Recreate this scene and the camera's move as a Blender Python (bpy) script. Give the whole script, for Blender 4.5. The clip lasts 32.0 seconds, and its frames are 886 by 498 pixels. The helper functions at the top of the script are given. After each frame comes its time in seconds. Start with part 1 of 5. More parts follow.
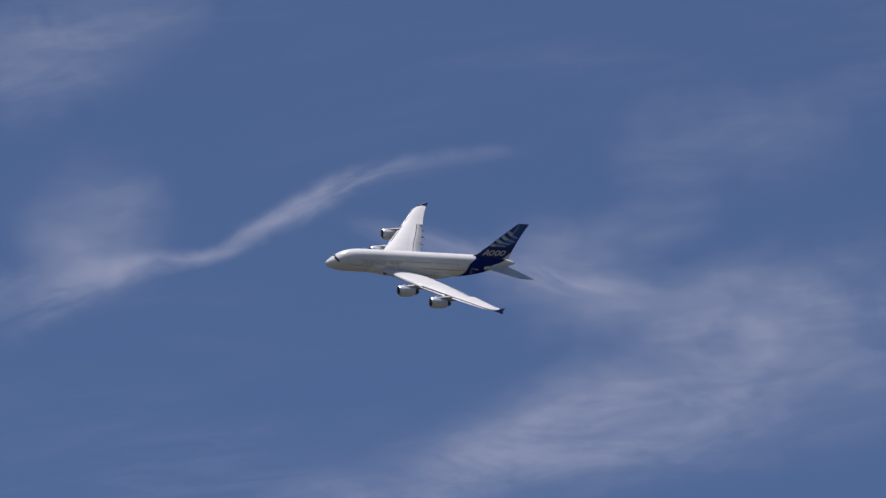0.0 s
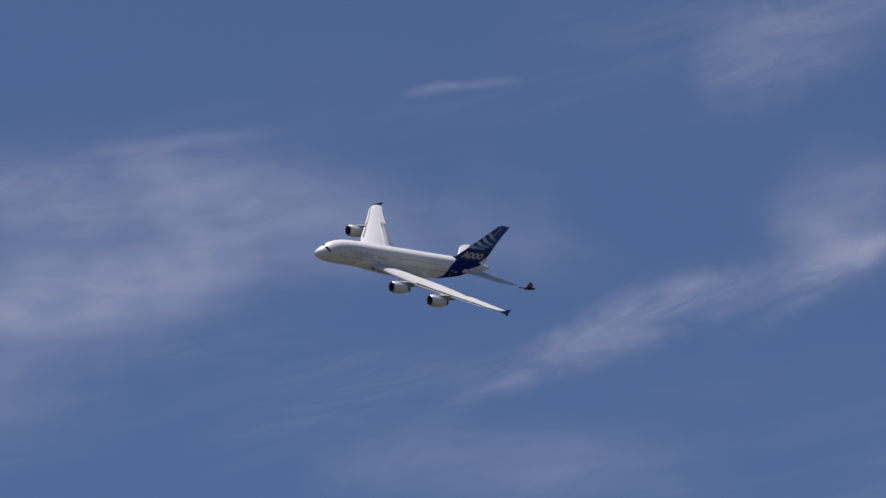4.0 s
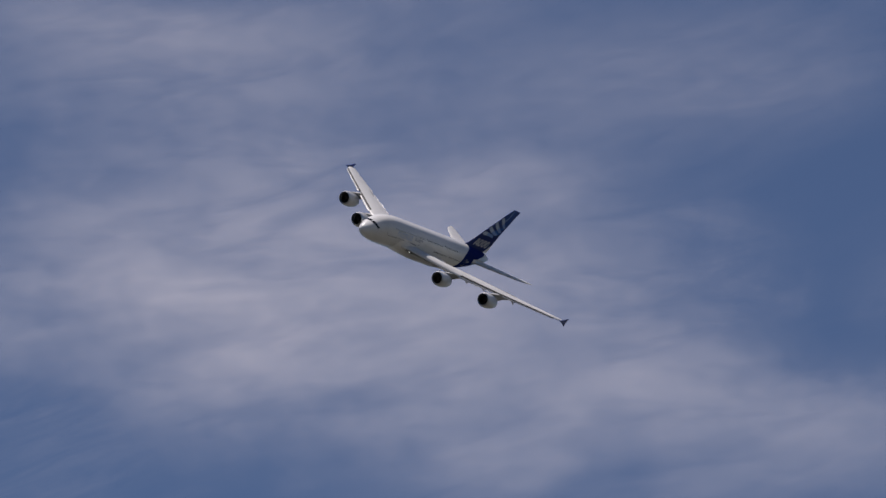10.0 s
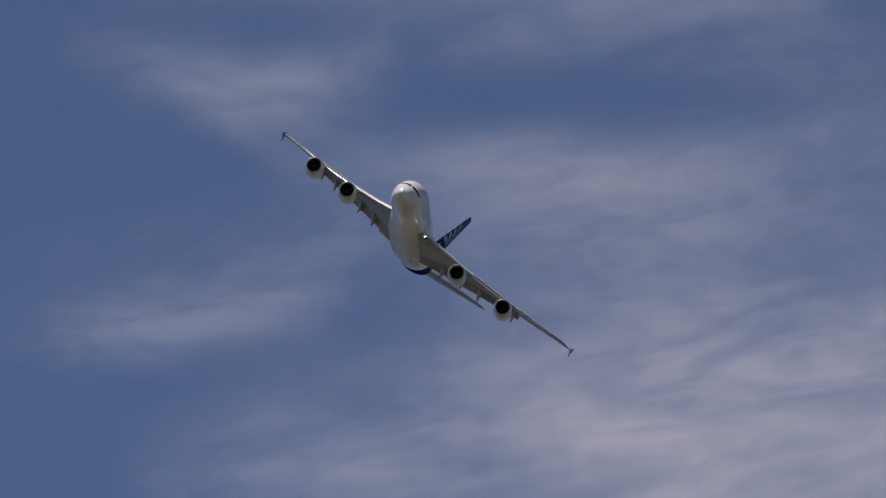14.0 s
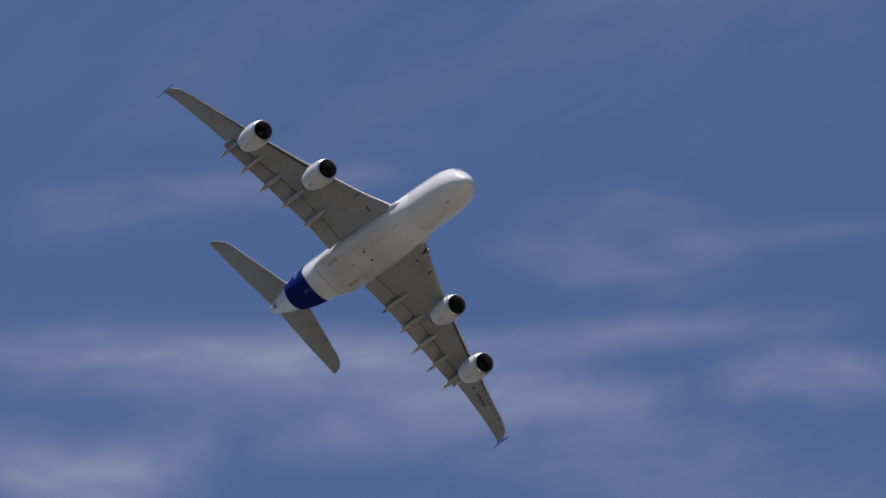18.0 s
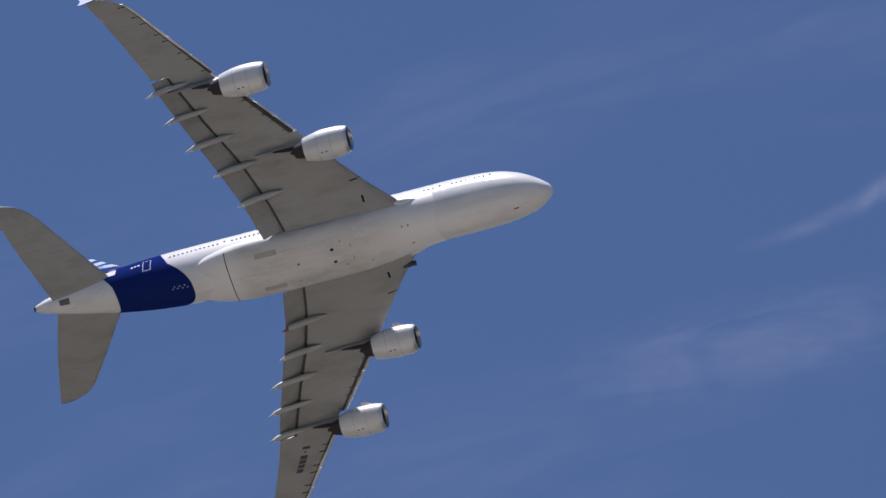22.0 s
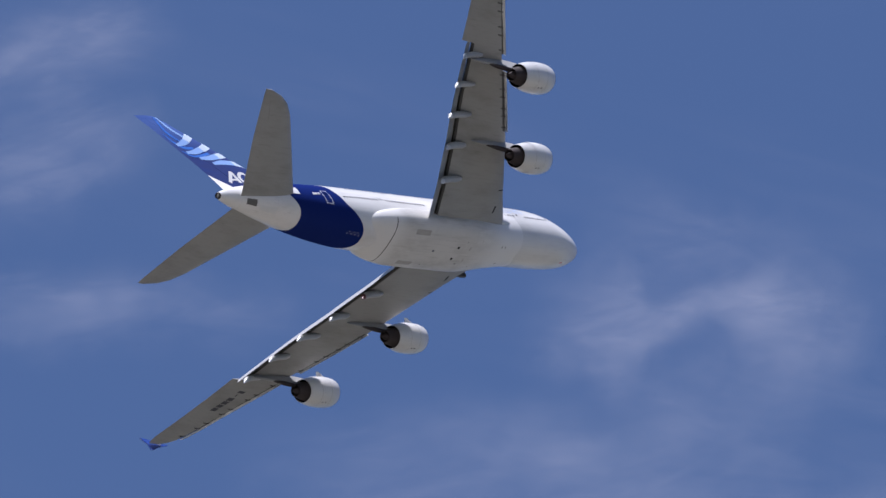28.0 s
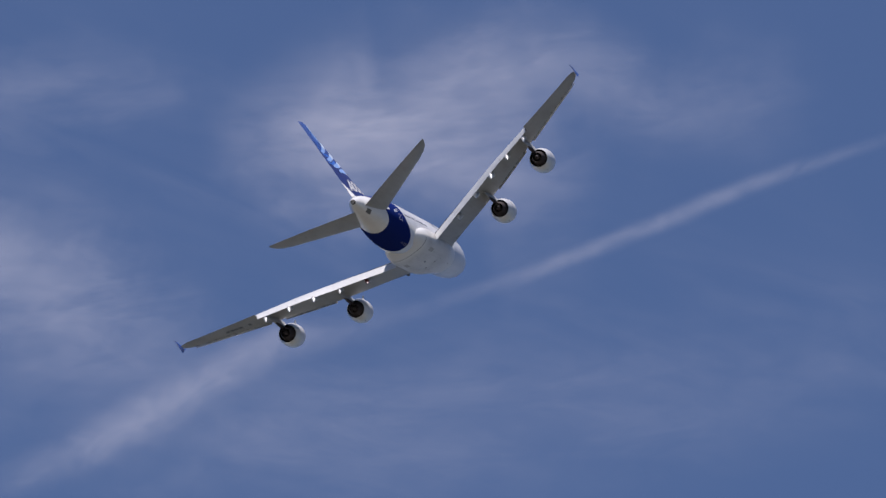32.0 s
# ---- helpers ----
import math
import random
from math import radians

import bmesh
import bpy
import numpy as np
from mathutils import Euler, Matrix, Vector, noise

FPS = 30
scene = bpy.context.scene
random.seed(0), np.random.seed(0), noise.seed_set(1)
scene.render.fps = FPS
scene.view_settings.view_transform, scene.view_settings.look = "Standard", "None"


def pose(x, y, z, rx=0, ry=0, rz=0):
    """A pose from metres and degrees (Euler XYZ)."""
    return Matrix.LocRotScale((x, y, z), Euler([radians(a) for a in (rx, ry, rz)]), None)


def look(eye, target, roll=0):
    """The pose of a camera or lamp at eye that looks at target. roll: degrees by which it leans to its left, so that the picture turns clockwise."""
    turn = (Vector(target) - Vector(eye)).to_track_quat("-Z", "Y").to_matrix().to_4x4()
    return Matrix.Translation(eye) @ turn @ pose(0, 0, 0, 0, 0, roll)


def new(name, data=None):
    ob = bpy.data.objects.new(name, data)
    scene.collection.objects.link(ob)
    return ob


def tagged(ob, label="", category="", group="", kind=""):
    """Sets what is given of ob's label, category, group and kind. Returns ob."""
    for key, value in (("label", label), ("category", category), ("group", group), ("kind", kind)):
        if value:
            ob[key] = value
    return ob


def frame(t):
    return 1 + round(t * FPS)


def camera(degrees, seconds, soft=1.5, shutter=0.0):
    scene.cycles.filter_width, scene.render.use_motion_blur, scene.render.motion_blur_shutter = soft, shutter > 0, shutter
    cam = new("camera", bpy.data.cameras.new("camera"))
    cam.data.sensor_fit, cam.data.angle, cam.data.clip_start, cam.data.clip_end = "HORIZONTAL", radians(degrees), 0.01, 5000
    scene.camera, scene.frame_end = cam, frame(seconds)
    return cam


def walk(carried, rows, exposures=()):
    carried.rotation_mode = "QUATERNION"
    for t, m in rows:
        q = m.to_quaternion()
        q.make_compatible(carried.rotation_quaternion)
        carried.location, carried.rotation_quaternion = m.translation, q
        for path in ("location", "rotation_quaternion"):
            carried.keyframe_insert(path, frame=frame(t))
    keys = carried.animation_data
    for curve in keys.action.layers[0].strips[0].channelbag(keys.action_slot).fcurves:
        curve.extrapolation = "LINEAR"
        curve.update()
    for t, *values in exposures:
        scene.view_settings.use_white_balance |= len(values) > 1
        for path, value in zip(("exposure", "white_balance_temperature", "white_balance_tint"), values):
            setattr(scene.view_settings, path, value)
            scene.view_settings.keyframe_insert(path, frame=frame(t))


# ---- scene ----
cam = camera(10.0, 32.0, soft=1.5)
CAMERA_ROWS = [
    (0.0, pose(0, 0, 1.7, 116.000, 0, -0.000)),
    (0.5, pose(0, 0, 1.7, 115.959, 0, 1.256)),
    (1.0, pose(0, 0, 1.7, 115.928, 0, 2.395)),
    (1.5, pose(0, 0, 1.7, 115.890, 0, 3.566)),
    (2.0, pose(0, 0, 1.7, 115.806, 0, 4.736)),
    (2.5, pose(0, 0, 1.7, 115.754, 0, 5.953)),
    (3.0, pose(0, 0, 1.7, 115.747, 0, 7.123)),
    (3.5, pose(0, 0, 1.7, 115.770, 0, 8.258)),
    (4.0, pose(0, 0, 1.7, 115.813, 0, 9.406)),
    (4.5, pose(0, 0, 1.7, 115.870, 0, 10.611)),
    (5.0, pose(0, 0, 1.7, 115.941, 0, 11.892)),
    (5.5, pose(0, 0, 1.7, 116.013, 0, 13.184)),
    (6.0, pose(0, 0, 1.7, 116.061, 0, 14.433)),
    (6.5, pose(0, 0, 1.7, 116.066, 0, 15.565)),
    (7.0, pose(0, 0, 1.7, 116.053, 0, 16.652)),
    (7.5, pose(0, 0, 1.7, 116.097, 0, 17.701)),
    (8.0, pose(0, 0, 1.7, 116.152, 0, 18.694)),
    (8.5, pose(0, 0, 1.7, 116.298, 0, 19.660)),
    (9.0, pose(0, 0, 1.7, 116.399, 0, 20.619)),
    (9.5, pose(0, 0, 1.7, 116.442, 0, 21.624)),
    (10.0, pose(0, 0, 1.7, 116.495, 0, 22.564)),
    (10.5, pose(0, 0, 1.7, 116.646, 0, 23.457)),
    (11.0, pose(0, 0, 1.7, 116.827, 0, 24.413)),
    (11.5, pose(0, 0, 1.7, 116.955, 0, 25.378)),
    (12.0, pose(0, 0, 1.7, 117.052, 0, 26.172)),
    (12.5, pose(0, 0, 1.7, 117.181, 0, 26.540)),
    (13.0, pose(0, 0, 1.7, 117.441, 0, 26.931)),
    (13.5, pose(0, 0, 1.7, 117.743, 0, 27.416)),
    (14.0, pose(0, 0, 1.7, 118.093, 0, 27.976)),
    (14.5, pose(0, 0, 1.7, 118.562, 0, 28.273)),
    (15.0, pose(0, 0, 1.7, 119.024, 0, 28.482)),
    (15.5, pose(0, 0, 1.7, 119.484, 0, 28.586)),
    (16.0, pose(0, 0, 1.7, 119.997, 0, 28.469)),
    (16.5, pose(0, 0, 1.7, 120.620, 0, 28.005)),
    (17.0, pose(0, 0, 1.7, 121.327, 0, 27.251)),
    (17.5, pose(0, 0, 1.7, 121.933, 0, 26.632)),
    (18.0, pose(0, 0, 1.7, 122.575, 0, 25.675)),
    (18.5, pose(0, 0, 1.7, 123.179, 0, 24.419)),
    (19.0, pose(0, 0, 1.7, 123.992, 0, 22.446)),
    (19.5, pose(0, 0, 1.7, 124.554, 0, 20.745)),
    (20.0, pose(0, 0, 1.7, 125.213, 0, 18.304)),
    (20.5, pose(0, 0, 1.7, 126.248, 0, 16.031)),
    (21.0, pose(0, 0, 1.7, 127.227, 0, 13.165)),
    (21.5, pose(0, 0, 1.7, 127.989, 0, 10.053)),
    (22.0, pose(0, 0, 1.7, 128.626, 0, 6.437)),
    (22.5, pose(0, 0, 1.7, 129.210, 0, 2.689)),
    (23.0, pose(0, 0, 1.7, 129.713, 0, -1.075)),
    (23.5, pose(0, 0, 1.7, 130.162, 0, -4.643)),
    (24.0, pose(0, 0, 1.7, 130.526, 0, -7.902)),
    (24.5, pose(0, 0, 1.7, 130.632, 0, -12.354)),
    (25.0, pose(0, 0, 1.7, 130.840, 0, -16.691)),
    (25.5, pose(0, 0, 1.7, 131.012, 0, -21.417)),
    (26.0, pose(0, 0, 1.7, 131.061, 0, -25.750)),
    (26.5, pose(0, 0, 1.7, 130.965, 0, -29.590)),
    (27.0, pose(0, 0, 1.7, 130.725, 0, -33.146)),
    (27.5, pose(0, 0, 1.7, 130.365, 0, -36.612)),
    (28.0, pose(0, 0, 1.7, 129.962, 0, -39.935)),
    (28.5, pose(0, 0, 1.7, 129.663, 0, -42.408)),
    (29.0, pose(0, 0, 1.7, 129.367, 0, -44.256)),
    (29.5, pose(0, 0, 1.7, 128.943, 0, -46.433)),
    (30.0, pose(0, 0, 1.7, 128.561, 0, -48.670)),
    (30.5, pose(0, 0, 1.7, 128.152, 0, -50.127)),
    (31.0, pose(0, 0, 1.7, 127.618, 0, -51.622)),
    (31.5, pose(0, 0, 1.7, 127.084, 0, -53.085)),
    (32.0, pose(0, 0, 1.7, 126.493, 0, -53.970)),
]
walk(cam, CAMERA_ROWS, [(0, 0.32, 5930, 18), (5, 0.35, 5950, 18), (7, 0.18, 5950, 18), (9, 0.14, 6130, 18), (13, 0.05, 6350, 18), (17, 0.29, 6050, 18), (20, 0.53, 5800, 18), (23, 0.61, 5730, 18), (25, 0.61, 5920, 18), (28, 0.75, 5650, 18), (30, 0.58, 5750, 18), (32, 0.61, 5900, 18)])

# ---- light ----
SUN_AZIMUTH, SUN_HEIGHT = 233.0, 77.0
world = bpy.data.worlds.new("sky")
scene.world = world
world.use_nodes = True
wn, wl = world.node_tree.nodes, world.node_tree.links
sky_tex = wn.new("ShaderNodeTexSky")
sky_tex.sky_type = "NISHITA"
sky_tex.sun_disc = False
sky_tex.sun_elevation = radians(SUN_HEIGHT)
sky_tex.sun_rotation = radians(SUN_AZIMUTH)
sky_tex.altitude = 100
sky_tex.air_density = 1.0
sky_tex.dust_density = 0.1
sky_tex.ozone_density = 7.0
wl.new(sky_tex.outputs[0], wn["Background"].inputs[0])
wn["Background"].inputs[1].default_value = 0.05

sun_data = bpy.data.lights.new("sun", "SUN")
sun_data.energy, sun_data.angle, sun_data.color = 5.0, radians(0.53), (1.0, 0.93, 0.84)
sun = new("sun", sun_data)
sun_way = Vector((math.sin(radians(SUN_AZIMUTH)) * math.cos(radians(SUN_HEIGHT)),
                  math.cos(radians(SUN_AZIMUTH)) * math.cos(radians(SUN_HEIGHT)), math.sin(radians(SUN_HEIGHT))))
sun.matrix_world = look(sun_way * 900, (0, 0, 0))


# ---- materials ----
class Tree:
    """A short way to write node materials."""

    def __init__(self, name):
        self.mat = bpy.data.materials.new(name)
        self.mat.use_nodes = True
        self.n, self.l = self.mat.node_tree.nodes, self.mat.node_tree.links
        self.bsdf = self.n["Principled BSDF"]
        self.out = self.n["Material Output"]

    def put(self, socket, value):
        if isinstance(value, bpy.types.NodeSocket):
            self.l.new(value, socket)
        else:
            socket.default_value = value

    def math(self, op, a, b=0.0, c=0.0, clamp=False):
        node = self.n.new("ShaderNodeMath")
        node.operation, node.use_clamp = op, clamp
        for socket, value in zip(node.inputs, (a, b, c)):
            self.put(socket, value)
        return node.outputs[0]

    def coords(self, kind="Object"):
        return self.n.new("ShaderNodeTexCoord").outputs[kind]

    def xyz(self, vector):
        node = self.n.new("ShaderNodeSeparateXYZ")
        self.put(node.inputs[0], vector)
        return node.outputs

    def scaled(self, vector, size, turn=(0, 0, 0), shift=(0, 0, 0)):
        node = self.n.new("ShaderNodeMapping")
        self.put(node.inputs[0], vector)
        node.inputs["Scale"].default_value = size
        node.inputs["Rotation"].default_value = turn
        self.put(node.inputs["Location"], shift)
        return node.outputs[0]

    def noise(self, vector, scale, detail=4.0, rough=0.55, warp=0.0):
        node = self.n.new("ShaderNodeTexNoise")
        self.put(node.inputs["Vector"], vector)
        for key, value in (("Scale", scale), ("Detail", detail), ("Roughness", rough), ("Distortion", warp)):
            node.inputs[key].default_value = value
        return node.outputs["Fac"]

    def smooth(self, value, low, high, to=(0.0, 1.0)):
        node = self.n.new("ShaderNodeMapRange")
        node.interpolation_type = "SMOOTHSTEP"
        for socket, v in zip(node.inputs[:5], (value, low, high, *to)):
            self.put(socket, v)
        return node.outputs[0]

    def ramp(self, value, stops):
        node = self.n.new("ShaderNodeValToRGB")
        self.put(node.inputs[0], value)
        while len(node.color_ramp.elements) < len(stops):
            node.color_ramp.elements.new(0.5)
        for element, (at, colour) in zip(node.color_ramp.elements, stops):
            element.position, element.color = at, (*colour, 1)
        return node.outputs[0]

    def mix(self, fac, a, b):
        node = self.n.new("ShaderNodeMix")
        node.data_type = "RGBA"
        self.put(node.inputs[0], fac)
        for socket, colour in ((node.inputs[6], a), (node.inputs[7], b)):
            self.put(socket, colour if isinstance(colour, bpy.types.NodeSocket) else (*colour, 1))
        return node.outputs[2]

    def bump(self, height, strength, distance):
        node = self.n.new("ShaderNodeBump")
        node.inputs["Strength"].default_value, node.inputs["Distance"].default_value = strength, distance
        self.l.new(height, node.inputs["Height"])
        self.l.new(node.outputs[0], self.bsdf.inputs["Normal"])

    def finish(self, colour, rough, metal=0.0, coat=0.0):
        self.put(self.bsdf.inputs["Base Color"], colour if isinstance(colour, bpy.types.NodeSocket) else (*colour, 1))
        self.put(self.bsdf.inputs["Roughness"], rough)
        self.bsdf.inputs["Metallic"].default_value = metal
        self.bsdf.inputs["Coat Weight"].default_value = coat
        return self.mat


WHITE, NAVY = (0.64, 0.628, 0.605), (0.010, 0.020, 0.115)


def grime(tree, paint, dirt, amount, scale=0.35):
    """Paint with large faint stains and streaks that run with the airflow."""
    at = tree.coords()
    big = tree.noise(tree.scaled(at, (0.35, 1.0, 1.0)), scale, 5.0, 0.6)
    fine = tree.noise(tree.scaled(at, (0.12, 2.2, 2.2)), 1.6, 4.0, 0.65)
    worn = tree.math("MULTIPLY", tree.math("ADD", tree.smooth(big, 0.42, 0.75), tree.smooth(fine, 0.5, 0.85)), amount, clamp=True)
    return tree.mix(worn, paint, dirt), fine


def plain(name, colour, rough, metal=0.0, dirt=0.25, coat=0.0, scale=0.35):
    tree = Tree(name)
    shade = tuple(c * 0.62 for c in colour)
    paint, fine = grime(tree, colour, shade, dirt, scale)
    tree.bump(fine, 0.05, 0.02)
    return tree.finish(paint, tree.smooth(fine, 0.3, 0.8, (rough, min(1.0, rough + 0.12))), metal, coat)


def body_paint():
    """White fuselage paint with the navy band round the tail; object x runs forward, 0 lies 34 m behind the nose."""
    tree = Tree("fuselage_paint")
    white, fine = grime(tree, WHITE, (0.43, 0.42, 0.395), 0.45)
    x, y, z = tree.xyz(tree.coords())
    back = tree.math("SUBTRACT", 34.0, x)
    height = tree.math("DIVIDE", tree.math("ADD", z, 4.5), 9.0, clamp=True)
    front = tree.ramp(height, [(0.0, (0.10,) * 3), (0.06, (0.12,) * 3), (0.15, (0.20,) * 3), (0.35, (0.40,) * 3),
                               (0.55, (0.48,) * 3), (0.72, (0.53,) * 3), (0.82, (0.64,) * 3), (0.95, (0.82,) * 3)])
    edge = tree.math("ADD", tree.math("MULTIPLY", front, 10.0), 47.5)
    aft = tree.ramp(height, [(0.0, (0.13,) * 3), (0.18, (0.10,) * 3), (0.36, (0.17,) * 3), (0.55, (0.30,) * 3),
                             (0.72, (0.42,) * 3), (0.80, (0.70,) * 3), (0.9, (1.0,) * 3)])
    rear = tree.math("ADD", tree.math("MULTIPLY", aft, 10.0), 57.9)
    inside = tree.math("MULTIPLY", tree.smooth(tree.math("SUBTRACT", back, edge), -0.03, 0.03),
                       tree.smooth(tree.math("SUBTRACT", rear, back), -0.03, 0.03))
    # faint joints between the skin panels
    ring = tree.math("PINGPONG", tree.math("ADD", back, 0.7), 2.65)
    joint = tree.smooth(ring, 0.0, 0.035, (0.25, 0.0))
    white = tree.mix(joint, white, (0.35, 0.34, 0.33))
    tree.bump(fine, 0.04, 0.02)
    tree.put(tree.bsdf.inputs["Specular IOR Level"], tree.math("SUBTRACT", 0.32, tree.math("MULTIPLY", inside, 0.32)))
    return tree.finish(tree.mix(inside, white, NAVY), 0.19)


def fin_paint():
    """Navy fin that turns white low down at its trailing edge."""
    tree = Tree("fin_paint")
    x, y, z = tree.xyz(tree.coords())
    back = tree.math("SUBTRACT", 34.0, x)
    line = tree.math("SUBTRACT", tree.math("MULTIPLY", tree.math("SUBTRACT", back, 65.6), 0.93), tree.math("SUBTRACT", z, 3.0))
    white = tree.smooth(line, -0.03, 0.03)
    light = tree.smooth(z, 8.0, 17.5)
    navy = tree.mix(light, (0.032, 0.044, 0.13), (0.06, 0.10, 0.27))
    wear = tree.noise(tree.scaled(tree.coords(), (0.2, 1, 1)), 1.2, 4.0)
    navy = tree.mix(tree.smooth(wear, 0.45, 0.8, (0.0, 0.35)), navy, (0.02, 0.05, 0.20))
    tree.bsdf.inputs["Specular IOR Level"].default_value = 0.0
    return tree.finish(tree.mix(white, navy, WHITE), 0.42)


def belly_paint():
    """White fairing paint, stained by oil and dust in panels."""
    tree = Tree("fairing_paint")
    white, fine = grime(tree, (0.54, 0.525, 0.495), (0.33, 0.315, 0.285), 0.7, 0.55)
    at = tree.coords()
    bricks = tree.n.new("ShaderNodeTexBrick")
    tree.put(bricks.inputs["Vector"], tree.scaled(at, (1, 1, 1)))
    for key, value in (("Scale", 1.0), ("Brick Width", 3.1), ("Row Height", 1.7), ("Mortar Size", 0.02), ("Mortar Smooth", 0.3)):
        bricks.inputs[key].default_value = value
    bricks.inputs["Color1"].default_value = (0, 0, 0, 1)
    bricks.inputs["Color2"].default_value = (0.35, 0.35, 0.35, 1)
    bricks.inputs["Mortar"].default_value = (0.8, 0.8, 0.8, 1)
    tree.bump(fine, 0.05, 0.02)
    soiled = tree.mix(tree.math("MULTIPLY", bricks.outputs[0], 0.6), white, (0.36, 0.348, 0.325))
    x, y, z = tree.xyz(at)
    clean = tree.math("ADD", tree.smooth(tree.math("SUBTRACT", 34.0, x), 18.5, 27.0, (1.0, 0.0)), tree.smooth(tree.math("SUBTRACT", 34.0, x), 40.0, 44.0, (0.0, 0.85)), clamp=True)
    tree.bsdf.inputs["Specular IOR Level"].default_value = 0.3
    return tree.finish(tree.mix(clean, soiled, WHITE), 0.36)


def wing_paint_lit_top():
    """Grey wing paint, sunlit near white painted onto upward faces, with sooty streaks along the airflow and faint
    panel joints.
    """
    tree = Tree("wing_paint_lit_top")
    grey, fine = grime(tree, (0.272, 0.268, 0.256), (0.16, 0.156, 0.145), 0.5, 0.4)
    # sunlit brightness of the tops, mixed into the colour by the normal
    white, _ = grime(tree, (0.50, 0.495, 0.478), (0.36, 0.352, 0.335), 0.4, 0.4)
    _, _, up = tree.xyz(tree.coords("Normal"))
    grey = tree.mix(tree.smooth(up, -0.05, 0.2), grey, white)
    x, y, z = tree.xyz(tree.coords())
    across = tree.math("PINGPONG", tree.math("ABSOLUTE", y), 1.9)
    joint = tree.smooth(across, 0.0, 0.03, (0.3, 0.0))
    tree.bump(fine, 0.05, 0.02)
    tree.bsdf.inputs["Specular IOR Level"].default_value = 0.3
    return tree.finish(tree.mix(joint, grey, (0.2, 0.2, 0.19)), 0.48)


def glow(name, colour, strength):
    tree = Tree(name)
    tree.bsdf.inputs["Emission Color"].default_value = (*colour, 1)
    tree.bsdf.inputs["Emission Strength"].default_value = strength
    return tree.finish(colour, 0.3)


def cloud_stuff(name, fibre, clump, low, high, rag=1.0, sweep=0.0, loose=1.0):
    """Ice cloud: thin white veil, torn into fibres along its run; u runs along, v from -1 to 1 across, span is in kilometres."""
    tree = Tree(name)
    tree.n.remove(tree.bsdf)
    uv = tree.n.new("ShaderNodeUVMap")
    uv.uv_map = "shape"
    span = tree.n.new("ShaderNodeUVMap")
    span.uv_map = "span"
    info = tree.n.new("ShaderNodeObjectInfo")
    seed = tree.math("MULTIPLY", info.outputs["Random"], 90.0)
    offset = tree.n.new("ShaderNodeCombineXYZ")
    for k in range(3):
        tree.l.new(seed, offset.inputs[k])
    u, v, w = tree.xyz(uv.outputs[0])
    warp = tree.noise(tree.scaled(span.outputs[0], (1, 1, 1), shift=offset.outputs[0]), 20.0, 4.0, 0.58)
    broad = tree.noise(tree.scaled(span.outputs[0], (1, 1, 1), shift=offset.outputs[0]), 9.0, 4.0, 0.55)
    bent = tree.math("ADD", v, tree.math("MULTIPLY", tree.math("SUBTRACT", warp, 0.5), 1.5 * rag * loose))
    bent = tree.math("ADD", bent, tree.math("MULTIPLY", tree.math("SUBTRACT", broad, 0.5), 1.1 * loose))
    inner = tree.smooth(tree.math("ABSOLUTE", bent), 1.0, 0.0)
    rim = tree.smooth(tree.math("ABSOLUTE", v), 1.0, 0.1)
    u2 = tree.math("ADD", u, tree.math("MULTIPLY", tree.math("SUBTRACT", warp, 0.5), 0.25))
    ends = tree.math("MULTIPLY", tree.smooth(u2, -0.05, 0.36), tree.smooth(u2, 1.05, 0.64))
    ends = tree.math("MULTIPLY", ends, tree.math("MULTIPLY", tree.smooth(u, 0.0, 0.1), tree.smooth(u, 1.0, 0.9)))
    threads = tree.noise(tree.scaled(span.outputs[0], (fibre, 1, 1), turn=(0, 0, 0.06), shift=offset.outputs[0]), clump, 4.0, 0.58, 0.8)
    puff = tree.smooth(threads, low, high)
    if sweep:
        # long fibres that the high wind draws out across the sky
        px, py, pz = tree.xyz(tree.coords())
        bearing = tree.math("MULTIPLY", tree.math("ARCTAN2", px, py), 57.3)
        flat = tree.math("SQRT", tree.math("ADD", tree.math("MULTIPLY", px, px), tree.math("MULTIPLY", py, py)))
        rise = tree.math("MULTIPLY", tree.math("ARCTAN2", pz, flat), 57.3)
        slope = tree.math("ADD", tree.math("MULTIPLY", info.outputs["Random"], 0.14), 0.02)
        lane = tree.n.new("ShaderNodeCombineXYZ")
        tree.l.new(tree.math("MULTIPLY", bearing, 0.55), lane.inputs[0])
        tree.l.new(tree.math("MULTIPLY", tree.math("SUBTRACT", rise, tree.math("MULTIPLY", bearing, slope)), 2.1), lane.inputs[1])
        tree.l.new(seed, lane.inputs[2])
        fibres = tree.noise(lane.outputs[0], 1.0, 7.0, 0.62, 0.5)
        puff = tree.math("MULTIPLY", puff, tree.smooth(fibres, 0.33, 0.68, (1.0 - sweep, 1.0 + 0.5 * sweep)))
    density = tree.math("MULTIPLY", tree.math("MULTIPLY", inner, rim), tree.math("MULTIPLY", ends, puff))
    strength, _, _ = tree.xyz(info.outputs["Color"])
    alpha = tree.math("MULTIPLY", density, strength, clamp=True)
    clear, lit, veil = tree.n.new("ShaderNodeBsdfTransparent"), tree.n.new("ShaderNodeBsdfTranslucent"), tree.n.new("ShaderNodeMixShader")
    lit.inputs[0].default_value = (0.62, 0.585, 0.56, 1)
    tree.l.new(alpha, veil.inputs[0])
    tree.l.new(clear.outputs[0], veil.inputs[1])
    tree.l.new(lit.outputs[0], veil.inputs[2])
    tree.l.new(veil.outputs[0], tree.out.inputs[0])
    return tree.mat


